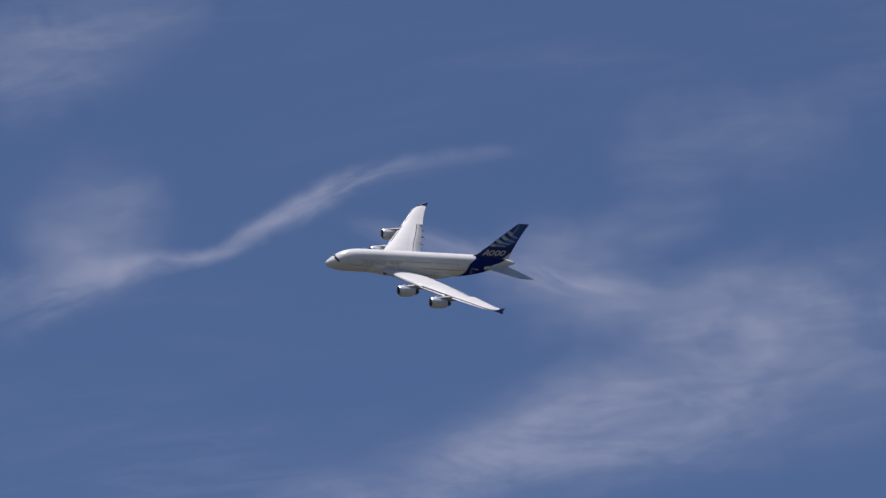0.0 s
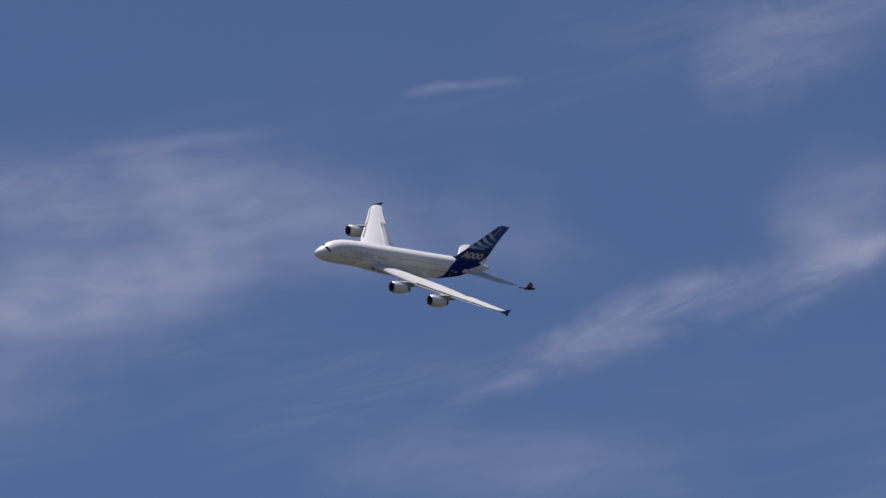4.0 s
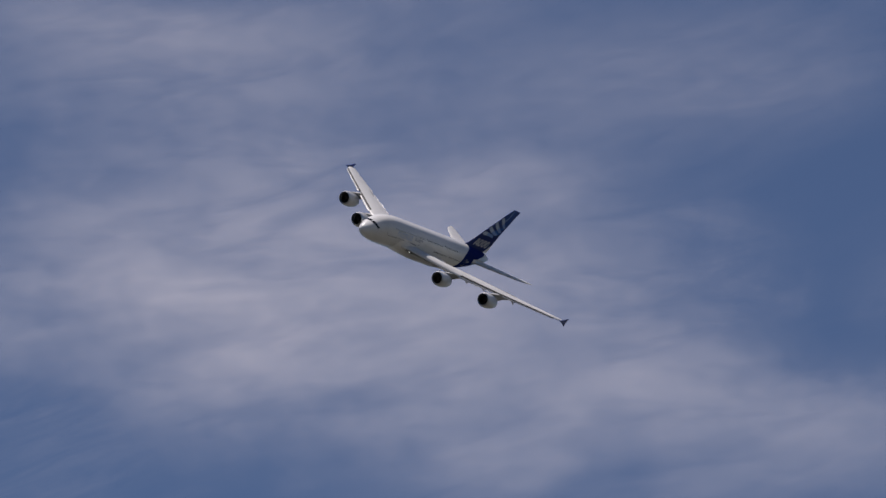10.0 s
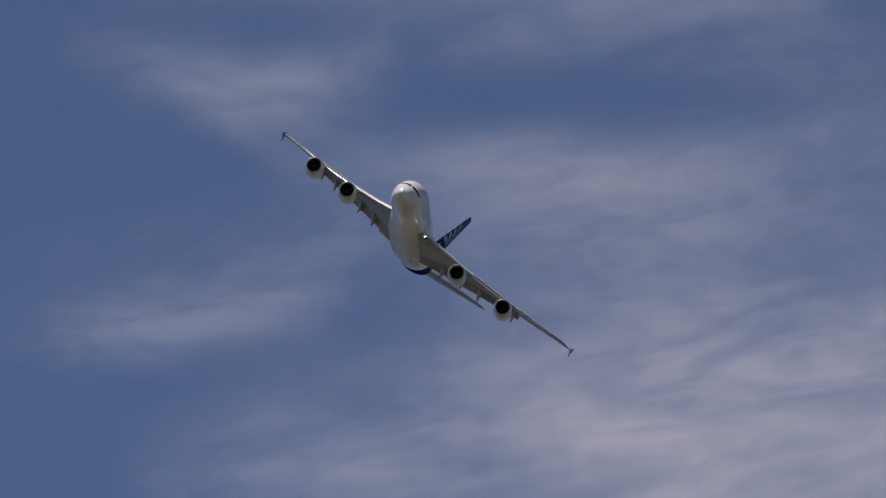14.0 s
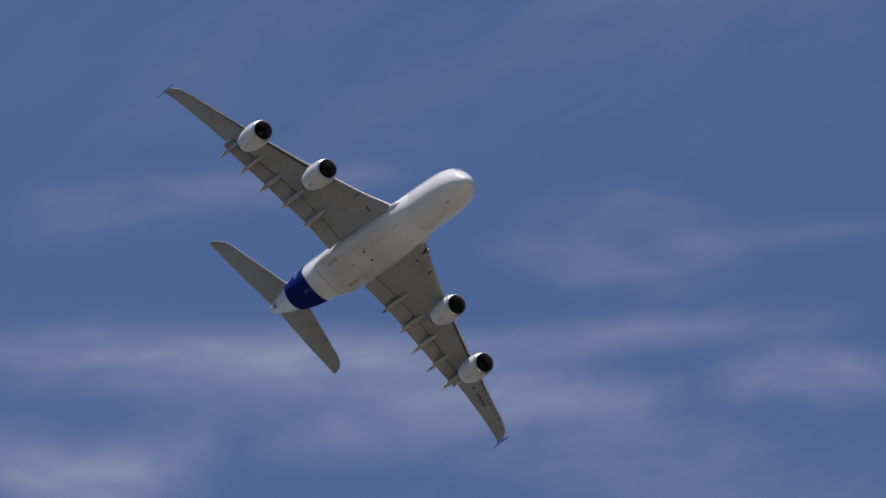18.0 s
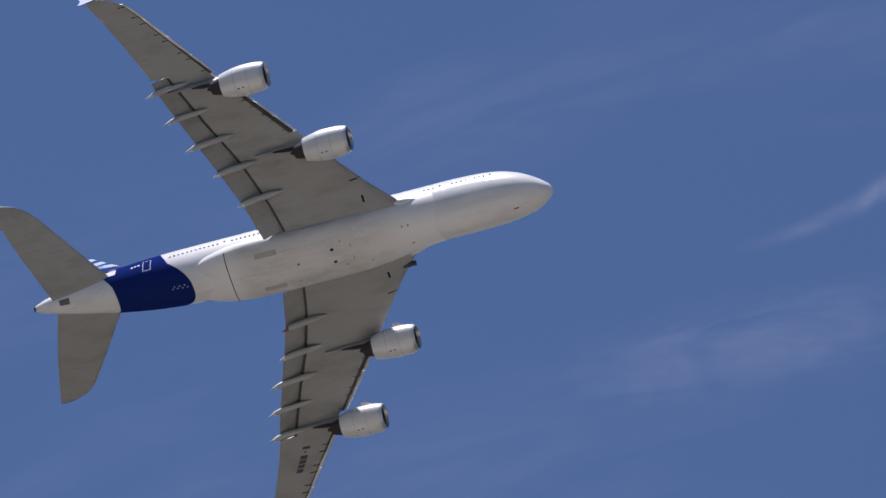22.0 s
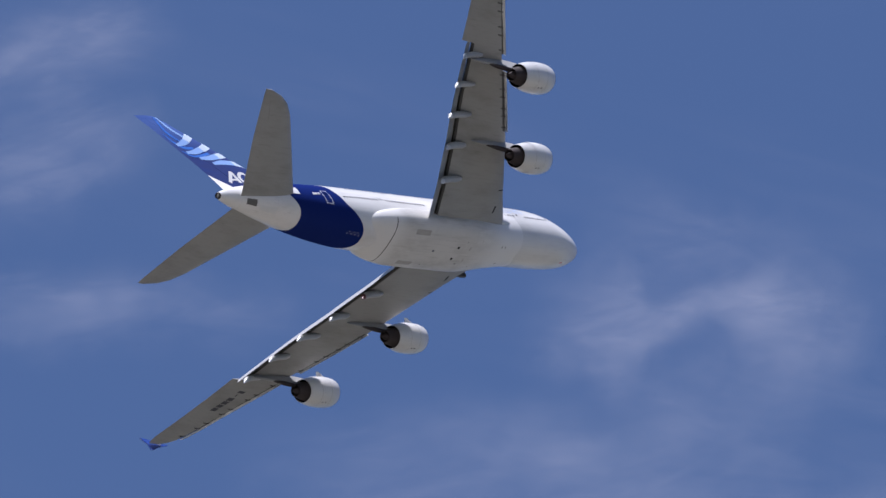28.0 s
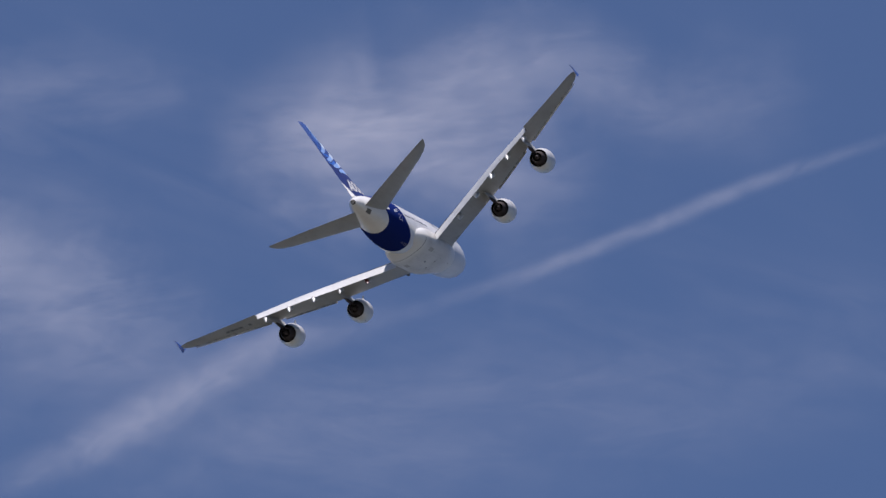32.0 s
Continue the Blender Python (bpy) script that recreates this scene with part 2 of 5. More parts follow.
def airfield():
    """Unseen airfield ground: pale patches added to bounce sunlight onto the airliner's underside, dark beyond."""
    tree = Tree("bounce_ground")
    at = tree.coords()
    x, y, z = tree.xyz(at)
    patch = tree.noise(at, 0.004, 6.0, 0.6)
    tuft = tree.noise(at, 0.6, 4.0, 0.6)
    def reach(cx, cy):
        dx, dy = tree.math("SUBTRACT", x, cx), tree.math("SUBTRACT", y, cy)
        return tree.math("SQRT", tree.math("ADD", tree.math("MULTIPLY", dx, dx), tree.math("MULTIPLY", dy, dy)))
    # two pale patches, placed as reflectors below the later flight path
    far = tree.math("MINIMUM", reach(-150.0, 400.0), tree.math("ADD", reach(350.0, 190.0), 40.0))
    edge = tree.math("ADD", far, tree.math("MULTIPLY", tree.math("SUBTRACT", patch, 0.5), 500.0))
    bounce_patch = tree.ramp(patch, [(0.3, (0.39, 0.354, 0.292)), (0.5, (0.46, 0.417, 0.344)), (0.7, (0.32, 0.287, 0.23))])
    # unseen ground beyond the patches, kept dark to limit the bounced light
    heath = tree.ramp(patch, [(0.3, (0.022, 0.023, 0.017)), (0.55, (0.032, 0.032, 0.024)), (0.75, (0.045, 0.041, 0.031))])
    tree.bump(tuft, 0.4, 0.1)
    return tree.finish(tree.mix(tree.smooth(edge, 190.0, 285.0), bounce_patch, heath), 0.9)


M_BODY, M_FIN, M_BELLY, M_WING = body_paint(), fin_paint(), belly_paint(), wing_paint_lit_top()
M_NACELLE = plain("nacelle_paint", (0.57, 0.562, 0.545), 0.27, dirt=0.25, coat=0.3, scale=0.8)
M_PANEL = plain("primer_grey_panel", (0.55, 0.55, 0.54), 0.35)
M_LIP = plain("polished_lip", (0.52, 0.52, 0.53), 0.34, 1.0, dirt=0.2)
M_DUCT = plain("inlet_duct", (0.07, 0.07, 0.078), 0.4, dirt=0.3)
M_FAN = plain("fan_titanium", (0.05, 0.05, 0.055), 0.35, 0.6, dirt=0.3)
M_CORE = plain("core_metal", (0.048, 0.040, 0.040), 0.6, 0.0, dirt=0.5)
M_CORE.node_tree.nodes["Principled BSDF"].inputs["Specular IOR Level"].default_value = 0.05
M_DARK = plain("dark_gap", (0.012, 0.012, 0.014), 0.8)
M_DARK.node_tree.nodes["Principled BSDF"].inputs["Specular IOR Level"].default_value = 0.08
M_GLASS = plain("cockpit_glass", (0.012, 0.013, 0.016), 0.06, dirt=0.1)
M_CANOE = plain("canoe_paint", (0.345, 0.338, 0.32), 0.36, dirt=0.35)
# shade of the flap and slat gaps put into the colour; dark fittings share it
M_COVE = plain("cove_dark", (0.045, 0.043, 0.04), 0.7, dirt=0.4)
# sunlit white of the flap tops put into the colour; fairing tails share it
M_FLAP = plain("flap_lit_white", (0.51, 0.505, 0.49), 0.28, dirt=0.3, coat=0.2)
M_SLAT = plain("slat_metal", (0.56, 0.555, 0.54), 0.32, 0.1, dirt=0.35)
M_BLUE = plain("fence_blue", (0.02, 0.05, 0.25), 0.25, dirt=0.2, coat=0.3)
M_SKYBLUE = plain("stripe_light_blue", (0.20, 0.31, 0.56), 0.42, dirt=0.15)
M_MIDBLUE = plain("stripe_mid_blue", (0.05, 0.13, 0.42), 0.42, dirt=0.15)
M_PALE = plain("stripe_pale_blue", (0.40, 0.47, 0.58), 0.42, dirt=0.25)
M_SOOT = plain("sooty_panel", (0.11, 0.104, 0.095), 0.6, dirt=0.5, scale=1.4)
M_LETTER = plain("letter_white", (0.50, 0.50, 0.50), 0.4, dirt=0.2)
M_WHITE = plain("stripe_white", (0.62, 0.62, 0.62), 0.4, dirt=0.2)
for m in (M_SKYBLUE, M_MIDBLUE, M_PALE, M_LETTER, M_WHITE):
    m.node_tree.nodes["Principled BSDF"].inputs["Specular IOR Level"].default_value = 0.0
M_TITLE = plain("title_blue", (0.29, 0.36, 0.50), 0.3, dirt=0.2)
M_SMALL = plain("title_grey", (0.20, 0.21, 0.24), 0.4, dirt=0.2)
M_INK = plain("marking_black", (0.03, 0.03, 0.04), 0.4, dirt=0.2)
M_SIGNAL = plain("signal_red", (0.13, 0.035, 0.03), 0.35, dirt=0.2)
M_BIRD = plain("bird_feathers", (0.018, 0.017, 0.016), 0.7, dirt=0.3)
M_STAIN = plain("soiled_outlet", (0.34, 0.32, 0.29), 0.5, dirt=0.6, scale=1.4)
M_LAMP = glow("landing_lamp_glow", (1.0, 0.97, 0.9), 16.0)
M_RED = glow("beacon_red", (0.35, 0.03, 0.02), 0.02)
M_VEIL = cloud_stuff("cirrus_veil", 0.3, 14.0, -0.35, 1.0, 0.7, 0.42, 0.6)
M_WISP = cloud_stuff("cirrus_wisp", 0.32, 18.0, 0.0, 0.95, 0.9, 0.42, 0.8)
M_STREAK = cloud_stuff("cirrus_streak", 0.25, 34.0, 0.2, 0.72)
M_TRAIL = cloud_stuff("contrail_vapour", 0.8, 26.0, -0.1, 1.0, 0.6)

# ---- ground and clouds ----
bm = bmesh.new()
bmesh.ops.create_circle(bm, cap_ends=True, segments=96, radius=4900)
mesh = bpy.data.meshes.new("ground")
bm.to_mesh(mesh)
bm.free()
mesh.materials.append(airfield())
tagged(new("ground", mesh), "unseen ground with added pale patches that bounce light upward", "ground", kind="structure")


def along(points, t):
    """A smooth curve through the points (Catmull-Rom), t from 0 to 1."""
    n = len(points) - 1
    k = min(int(t * n), n - 1)
    f = t * n - k
    p1, p2 = np.array(points[k]), np.array(points[k + 1])
    p0 = np.array(points[k - 1]) if k > 0 else 2 * p1 - p2
    p3 = np.array(points[k + 2]) if k + 2 <= n else 2 * p2 - p1
    return 0.5 * (2 * p1 + (p2 - p0) * f + (2 * p0 - 5 * p1 + 4 * p2 - p3) * f * f + (3 * p1 - p0 - 3 * p2 + p3) * f ** 3)


SKY_KINDS = {
    "veil": (M_VEIL, "cirrus_veil", "broad thin grey-white cirrus veil in the blue sky", 1560),
    "wisp": (M_WISP, "cirrus_wisp", "small faint wisp of cirrus in the blue sky", 1590),
    "streak": (M_STREAK, "cirrus_streak", "narrow curved streak of white cirrus in the blue sky", 1620),
    "contrail": (M_TRAIL, "contrail", "old spreading white vapour trail across the blue sky", 1640),
}
made_clouds = []


def cloud(kind, strength, points):
    """A level strip of ice cloud, seen through the points (azimuth, elevation, half width in degrees)."""
    material, name, label, height = SKY_KINDS[kind]
    height += 0.4 * len(made_clouds)
    unit = 4300 * 0.01745 / 1000
    spread = 2.4
    points = [tuple(np.array(p) * 1.35 - np.array(q) * 0.35) for p, q in ((points[0], points[1]),)] + list(points[1:-1]) + [tuple(np.array(points[-1]) * 1.35 - np.array(points[-2]) * 0.35)]
    points = [(a, e, max(h, 0.05)) for a, e, h in points]
    steps, wide = 8 * (len(points) - 1), 9
    rows, run, last = [], 0.0, None
    # a strip may not be wider than its bends allow
    line = [along(points, i / steps) for i in range(steps + 1)]
    line = [np.array([p[0] * math.cos(radians(p[1])), p[1]]) for p in line]
    room = [99.0] * (steps + 1)
    for i in range(1, steps):
        d0, d1 = line[i] - line[i - 1], line[i + 1] - line[i]
        bend = abs(math.atan2(d0[0] * d1[1] - d0[1] * d1[0], float(d0 @ d1)))
        room[i] = 0.75 * float(np.linalg.norm(d0) + np.linalg.norm(d1)) / 2 / max(bend, 1e-4)
    room = [min(room[max(0, i - 3):i + 4]) for i in range(steps + 1)]
    room = [sum(room[max(0, i - 3):i + 4]) / len(room[max(0, i - 3):i + 4]) for i in range(steps + 1)]
    for i in range(steps + 1):
        a, e, h = along(points, i / steps)
        h = min(h, room[i] / spread)
        a2, e2, _ = along(points, min(1.0, (i + 0.5) / steps))
        a1, e1, _ = along(points, max(0.0, (i - 0.5) / steps))
        way = np.array([(a2 - a1) * math.cos(radians(e)), e2 - e1])
        way /= np.linalg.norm(way) + 1e-9
        here = np.array([a * math.cos(radians(e)), e])
        run += 0.0 if last is None else float(np.linalg.norm(here - last))
        last = here
        row = []
        for j in range(wide):
            v = 2 * j / (wide - 1) - 1
            da, de = -way[1] * h * spread * v / math.cos(radians(e)), way[0] * h * spread * v
            az, el = radians(a + da), radians(e + de)
            far = height / math.tan(el)
            row.append(((far * math.sin(az), far * math.cos(az), height), (i / steps, v), (run * unit, v * h * spread * unit)))
        rows.append(row)
    flat = [p for row in rows for p in row]
    faces = [(i * wide + j, i * wide + j + 1, (i + 1) * wide + j + 1, (i + 1) * wide + j) for i in range(steps) for j in range(wide - 1)]
    data = bpy.data.meshes.new(name)
    data.from_pydata([p[0] for p in flat], [], faces)
    shape, span = data.uv_layers.new(name="shape"), data.uv_layers.new(name="span")
    for loop in data.loops:
        shape.data[loop.index].uv, span.data[loop.index].uv = flat[loop.vertex_index][1], flat[loop.vertex_index][2]
    data.polygons.foreach_set("use_smooth", [True] * len(faces))
    data.materials.append(material)
    ob = tagged(new(name, data), label, "cloud", group=name.replace("_", " ") + "s in the sky")
    ob.color = (min(1.0, strength * {"veil": 0.44, "wisp": 0.38, "streak": 0.46, "contrail": 0.38}[kind]), 0, 0, 1)
    made_clouds.append(ob)


cloud('streak', .36, [(-6.21, 24.92, 0.26), (-5.25, 25.34, 0.27), (-4.49, 25.62, 0.22), (-3.72, 25.82, 0.12), (-3.01, 25.92, 0.08), (-2.31, 26.21, 0.12), (-1.60, 26.57, 0.13), (-1.03, 26.80, 0.12), (-0.17, 27.00, 0.10), (1.26, 27.14, 0.06)])
cloud('wisp', .12, [(-5.14, 26.04, 0.38), (-4.22, 25.88, 0.38), (-3.58, 25.96, 0.26)])
cloud('streak', .26, [(-1.14, 26.31, 0.08), (-0.22, 26.08, 0.14), (0.91, 25.77, 0.18), (1.82, 25.55, 0.14), (3.09, 25.42, 0.09)])
cloud('wisp', .15, [(-5.28, 25.85, 0.45), (-4.51, 26.13, 0.51), (-3.52, 26.28, 0.38)])
cloud('wisp', .35, [(-6.08, 27.85, 0.45), (-5.09, 28.02, 0.45), (-4.38, 28.30, 0.38), (-3.16, 28.75, 0.32)])
cloud('veil', .40, [(-2.32, 23.15, 0.26), (0.11, 23.55, 0.36), (2.21, 24.10, 0.55), (4.33, 24.80, 0.74), (6.43, 24.90, 0.77)])
cloud('wisp', .42, [(1.59, 25.40, 0.26), (2.58, 25.34, 0.42), (3.64, 25.45, 0.54), (4.90, 25.10, 0.54)])
cloud('wisp', .35, [(0.68, 25.81, 0.38), (1.53, 25.61, 0.48), (2.45, 25.44, 0.29)])
cloud('wisp', .17, [(2.27, 26.95, 0.35), (3.35, 27.18, 0.48), (4.92, 27.23, 0.35)])
cloud('wisp', .28, [(1.89, 26.12, 0.20), (2.61, 26.24, 0.24), (3.39, 26.36, 0.18)])
cloud('streak', .27, [(-9.32, 24.19, 0.12), (-8.02, 24.65, 0.20), (-6.98, 25.03, 0.26), (-5.93, 25.33, 0.24), (-4.87, 25.63, 0.17)])
cloud('wisp', .08, [(-9.29, 26.29, 0.45), (-8.51, 26.26, 0.45), (-7.86, 26.15, 0.32)])
cloud('wisp', .18, [(-5.16, 25.95, 0.38), (-4.31, 26.28, 0.54), (-3.67, 26.66, 0.35)])
cloud('veil', .297, [(-17.17, 25.92, 0.38), (-15.34, 26.16, 0.41), (-13.21, 26.52, 0.38), (-11.35, 26.33, 0.43), (-9.50, 25.99, 0.32)])
cloud('veil', .270, [(-16.14, 24.86, 0.36), (-14.60, 25.03, 0.43), (-12.91, 25.37, 0.38), (-11.78, 25.69, 0.28)])
cloud('streak', .176, [(-9.83, 27.59, 0.05), (-9.25, 27.69, 0.05), (-8.53, 27.75, 0.05)])
cloud('streak', .095, [(-13.86, 26.87, 0.08), (-12.80, 27.01, 0.09), (-11.63, 27.15, 0.08)])
cloud('veil', .135, [(-18.20, 24.16, 0.51), (-15.97, 23.98, 0.51), (-13.74, 24.15, 0.45)])
cloud('veil', .280, [(-23.36, 26.29, 1.15), (-21.66, 26.23, 1.21), (-19.95, 26.02, 1.02), (-18.24, 25.67, 0.77)])
cloud('wisp', .280, [(-22.55, 27.09, 0.32), (-21.70, 27.25, 0.36), (-20.71, 27.41, 0.26)])
cloud('veil', .364, [(-21.33, 24.96, 0.45), (-20.06, 25.00, 0.51), (-18.65, 24.83, 0.45), (-16.82, 24.65, 0.38)])
cloud('wisp', .364, [(-22.53, 23.84, 0.23), (-21.70, 23.96, 0.23), (-20.88, 24.15, 0.15)])
cloud('veil', .196, [(-19.62, 24.11, 0.51), (-17.94, 24.26, 0.45), (-16.26, 24.52, 0.38)])
cloud('veil', .168, [(-23.74, 27.92, 0.64), (-21.17, 28.16, 0.70), (-18.86, 28.34, 0.58), (-16.54, 28.49, 0.38)])
cloud('veil', .459, [(-28.49, 26.83, 1.34), (-26.21, 26.55, 1.47), (-24.21, 26.36, 1.47), (-22.21, 26.01, 1.21), (-20.22, 25.51, 0.77)])
cloud('veil', .324, [(-23.59, 24.33, 0.36), (-21.91, 24.42, 0.41), (-20.23, 24.62, 0.41), (-18.54, 24.79, 0.26)])
cloud('veil', .319, [(-28.36, 28.44, 0.51), (-26.77, 28.60, 0.58), (-25.02, 28.49, 0.58), (-22.85, 28.23, 0.45)])
cloud('veil', .30, [(-26.70, 25.03, 0.64), (-25.01, 25.17, 0.77), (-23.17, 25.17, 0.77), (-20.92, 25.00, 0.64)])
cloud('veil', .11, [(-24.00, 29.13, 0.64), (-21.38, 28.97, 0.70), (-18.76, 28.89, 0.70), (-17.04, 28.68, 0.58)])
cloud('wisp', .20, [(-31.72, 30.14, 0.20), (-30.52, 29.50, 0.23), (-29.63, 29.19, 0.24), (-28.68, 29.07, 0.20), (-27.66, 29.03, 0.15)])
cloud('veil', .232, [(-30.51, 25.36, 0.32), (-29.39, 25.41, 0.36), (-28.26, 25.38, 0.32), (-27.12, 25.15, 0.28)])
cloud('veil', .250, [(-33.45, 27.07, 0.26), (-32.17, 27.21, 0.36), (-30.74, 27.43, 0.45), (-29.31, 27.97, 0.45), (-28.15, 28.61, 0.38)])
cloud('veil', .163, [(-30.09, 30.77, 0.28), (-27.86, 30.66, 0.38), (-25.48, 30.63, 0.45), (-23.13, 30.31, 0.51), (-21.24, 29.97, 0.45)])
cloud('veil', .23, [(-31.64, 30.24, 0.18), (-30.82, 29.88, 0.36), (-29.79, 29.90, 0.38), (-28.61, 30.30, 0.28)])
cloud('veil', .286, [(-30.12, 31.37, 0.18), (-28.63, 31.39, 0.26), (-26.83, 31.27, 0.31), (-25.34, 31.06, 0.28), (-23.26, 30.95, 0.20), (-22.36, 31.05, 0.13)])
cloud('wisp', .182, [(-29.42, 33.23, 0.18), (-28.20, 33.25, 0.20), (-26.52, 33.44, 0.13)])
cloud('wisp', .156, [(-24.11, 32.32, 0.18), (-22.90, 32.28, 0.23), (-21.69, 32.36, 0.18)])
cloud('veil', .234, [(-30.05, 28.88, 0.32), (-28.30, 29.03, 0.38), (-26.40, 29.03, 0.38), (-24.21, 29.13, 0.38), (-21.87, 29.18, 0.32)])
cloud('wisp', .312, [(-22.07, 31.04, 0.23), (-20.87, 31.11, 0.26), (-19.70, 30.98, 0.20)])
cloud('wisp', .06, [(-23.66, 35.81, 0.48), (-21.53, 35.85, 0.32), (-19.56, 35.98, 0.32), (-16.63, 36.25, 0.19)])
cloud('wisp', .08, [(-24.31, 35.71, 0.38), (-22.90, 35.84, 0.38), (-21.34, 36.08, 0.32)])
cloud('streak', .08, [(-4.22, 37.33, 0.32), (-2.28, 37.47, 0.38), (-0.02, 37.69, 0.38)])
cloud('contrail', .36, [(-2.30, 38.55, 0.05), (-0.90, 38.86, 0.08), (0.20, 39.28, 0.09), (1.20, 39.88, 0.10), (2.30, 40.54, 0.12), (3.32, 40.80, 0.14), (4.26, 40.99, 0.17), (5.20, 41.24, 0.22), (5.97, 41.28, 0.27), (6.82, 41.30, 0.23)])
cloud('contrail', .20, [(5.03, 41.25, 0.20), (6.14, 41.27, 0.19), (7.01, 41.48, 0.20), (6.96, 41.93, 0.19), (6.48, 42.40, 0.18), (6.17, 42.80, 0.15)])
cloud('wisp', .44, [(5.32, 40.35, 0.26), (6.22, 40.05, 0.33), (7.87, 40.00, 0.32)])
cloud('wisp', .22, [(0.17, 42.53, 0.29), (1.21, 42.08, 0.37), (1.98, 41.31, 0.29)])
cloud('veil', .26, [(3.23, 37.91, 0.51), (4.87, 38.32, 0.70), (6.11, 38.59, 0.77), (8.16, 38.74, 0.83), (10.40, 39.00, 0.90), (12.60, 39.10, 0.80)])
cloud('veil', .22, [(2.41, 37.41, 0.64), (5.23, 37.47, 0.83), (8.06, 37.72, 0.83), (10.60, 38.10, 0.80), (13.00, 38.40, 0.70)])
cloud('veil', .24, [(9.36, 39.69, 0.64), (10.54, 39.99, 0.83), (12.19, 39.69, 0.96), (14.30, 39.33, 0.90)])
cloud('veil', .18, [(9.59, 42.05, 0.58), (11.50, 42.33, 0.77), (13.59, 41.61, 0.90)])
cloud('veil', .18, [(2.34, 38.29, 0.70), (4.35, 38.69, 0.74), (5.89, 39.24, 0.45)])
cloud('veil', .32, [(15.50, 39.43, 0.96), (17.65, 39.50, 1.05), (19.72, 39.53, 0.98), (21.79, 39.40, 0.86), (24.20, 39.10, 0.66), (27.00, 38.80, 0.42)])
cloud('veil', .16, [(9.64, 38.59, 0.77), (11.50, 38.81, 0.77), (13.14, 38.62, 0.70)])
cloud('veil', .16, [(16.83, 42.96, 0.70), (19.00, 42.48, 0.90), (20.80, 42.27, 0.70)])
cloud('wisp', .14, [(21.02, 40.45, 0.42), (23.22, 40.63, 0.42)])
cloud('wisp', .17, [(31.81, 38.99, 0.26), (33.61, 39.18, 0.29), (35.26, 39.34, 0.26)])
cloud('wisp', .20, [(32.56, 41.65, 0.38), (34.06, 42.06, 0.32), (35.58, 42.41, 0.29)])
cloud('wisp', .22, [(32.84, 40.58, 0.45), (34.32, 40.98, 0.48), (35.47, 41.38, 0.32)])
cloud('wisp', .16, [(33.67, 38.94, 0.29), (35.53, 39.25, 0.35), (37.43, 39.23, 0.29)])
cloud('veil', .27, [(41.39, 39.19, 0.45), (42.95, 39.10, 0.61), (44.19, 39.25, 0.54), (45.79, 38.64, 0.48)])
cloud('wisp', .12, [(40.23, 37.96, 0.29), (41.92, 37.62, 0.35)])
cloud('wisp', .14, [(46.82, 38.00, 0.35), (48.45, 38.21, 0.43), (50.40, 38.22, 0.43)])
cloud('veil', .40, [(50.82, 37.59, 0.45), (52.03, 37.69, 0.74), (53.24, 37.71, 0.93), (54.46, 37.85, 1.15), (56.07, 37.82, 1.15)])
cloud('veil', .26, [(44.08, 35.80, 0.35), (45.64, 36.10, 0.51), (46.82, 36.32, 0.51), (48.08, 36.55, 0.29)])
cloud('wisp', .13, [(42.12, 40.17, 0.51), (43.39, 39.98, 0.58), (44.67, 39.46, 0.58), (46.17, 38.86, 0.38)])
cloud('wisp', .13, [(42.77, 38.39, 0.42), (44.74, 38.09, 0.45)])
cloud('veil', .26, [(44.48, 36.13, 0.58), (46.21, 36.22, 0.70), (47.80, 36.03, 0.77), (49.23, 35.75, 0.74), (50.81, 35.45, 0.58)])
cloud('contrail', .40, [(47.08, 33.31, 0.17), (48.33, 33.85, 0.18), (49.30, 34.30, 0.19), (50.21, 34.72, 0.20), (50.97, 35.12, 0.21), (51.59, 35.42, 0.22), (52.52, 35.60, 0.17), (53.47, 35.78, 0.10)])
cloud('contrail', .25, [(52.84, 35.65, 0.07), (54.49, 36.05, 0.08), (55.69, 36.39, 0.08), (56.89, 36.75, 0.08), (58.10, 37.10, 0.08), (59.32, 37.40, 0.07), (61.37, 37.83, 0.06)])
cloud('veil', .20, [(51.84, 37.76, 0.48), (53.29, 38.16, 0.67), (54.51, 38.48, 0.74), (55.74, 38.60, 0.67), (57.35, 38.11, 0.67), (59.24, 38.46, 0.45)])
cloud('veil', .22, [(-32.41, 31.13, 0.28), (-30.63, 31.27, 0.33), (-28.84, 31.26, 0.33), (-27.35, 31.10, 0.26)])
cloud('wisp', .13, [(-31.33, 32.84, 0.26), (-30.12, 33.01, 0.31), (-28.76, 33.12, 0.23)])
cloud('wisp', .16, [(-24.55, 32.70, 0.28), (-23.35, 32.94, 0.32), (-21.98, 32.74, 0.26)])
cloud('veil', .26, [(-31.68, 25.50, 0.58), (-29.57, 25.92, 0.70), (-27.43, 26.18, 0.77), (-25.02, 25.90, 0.58)])
cloud('veil', .11, [(37.66, 37.15, 0.64), (41.17, 37.42, 0.64), (44.71, 37.20, 0.64)])
cloud('veil', .11, [(47.89, 34.69, 0.64), (51.00, 34.42, 0.70), (55.65, 34.70, 0.70), (59.70, 34.96, 0.58)])
cloud('veil', .21, [(9.33, 38.51, 0.70), (12.72, 38.93, 0.74), (15.51, 38.73, 0.66), (18.13, 38.47, 0.58)])
cloud('veil', .07, [(8.86, 42.62, 0.77), (12.49, 42.69, 0.90), (15.96, 42.89, 0.77)])
cloud('veil', .25, [(-27.86, 26.69, 0.64), (-26.15, 26.43, 0.77), (-24.16, 26.26, 0.77), (-22.19, 26.07, 0.64)])
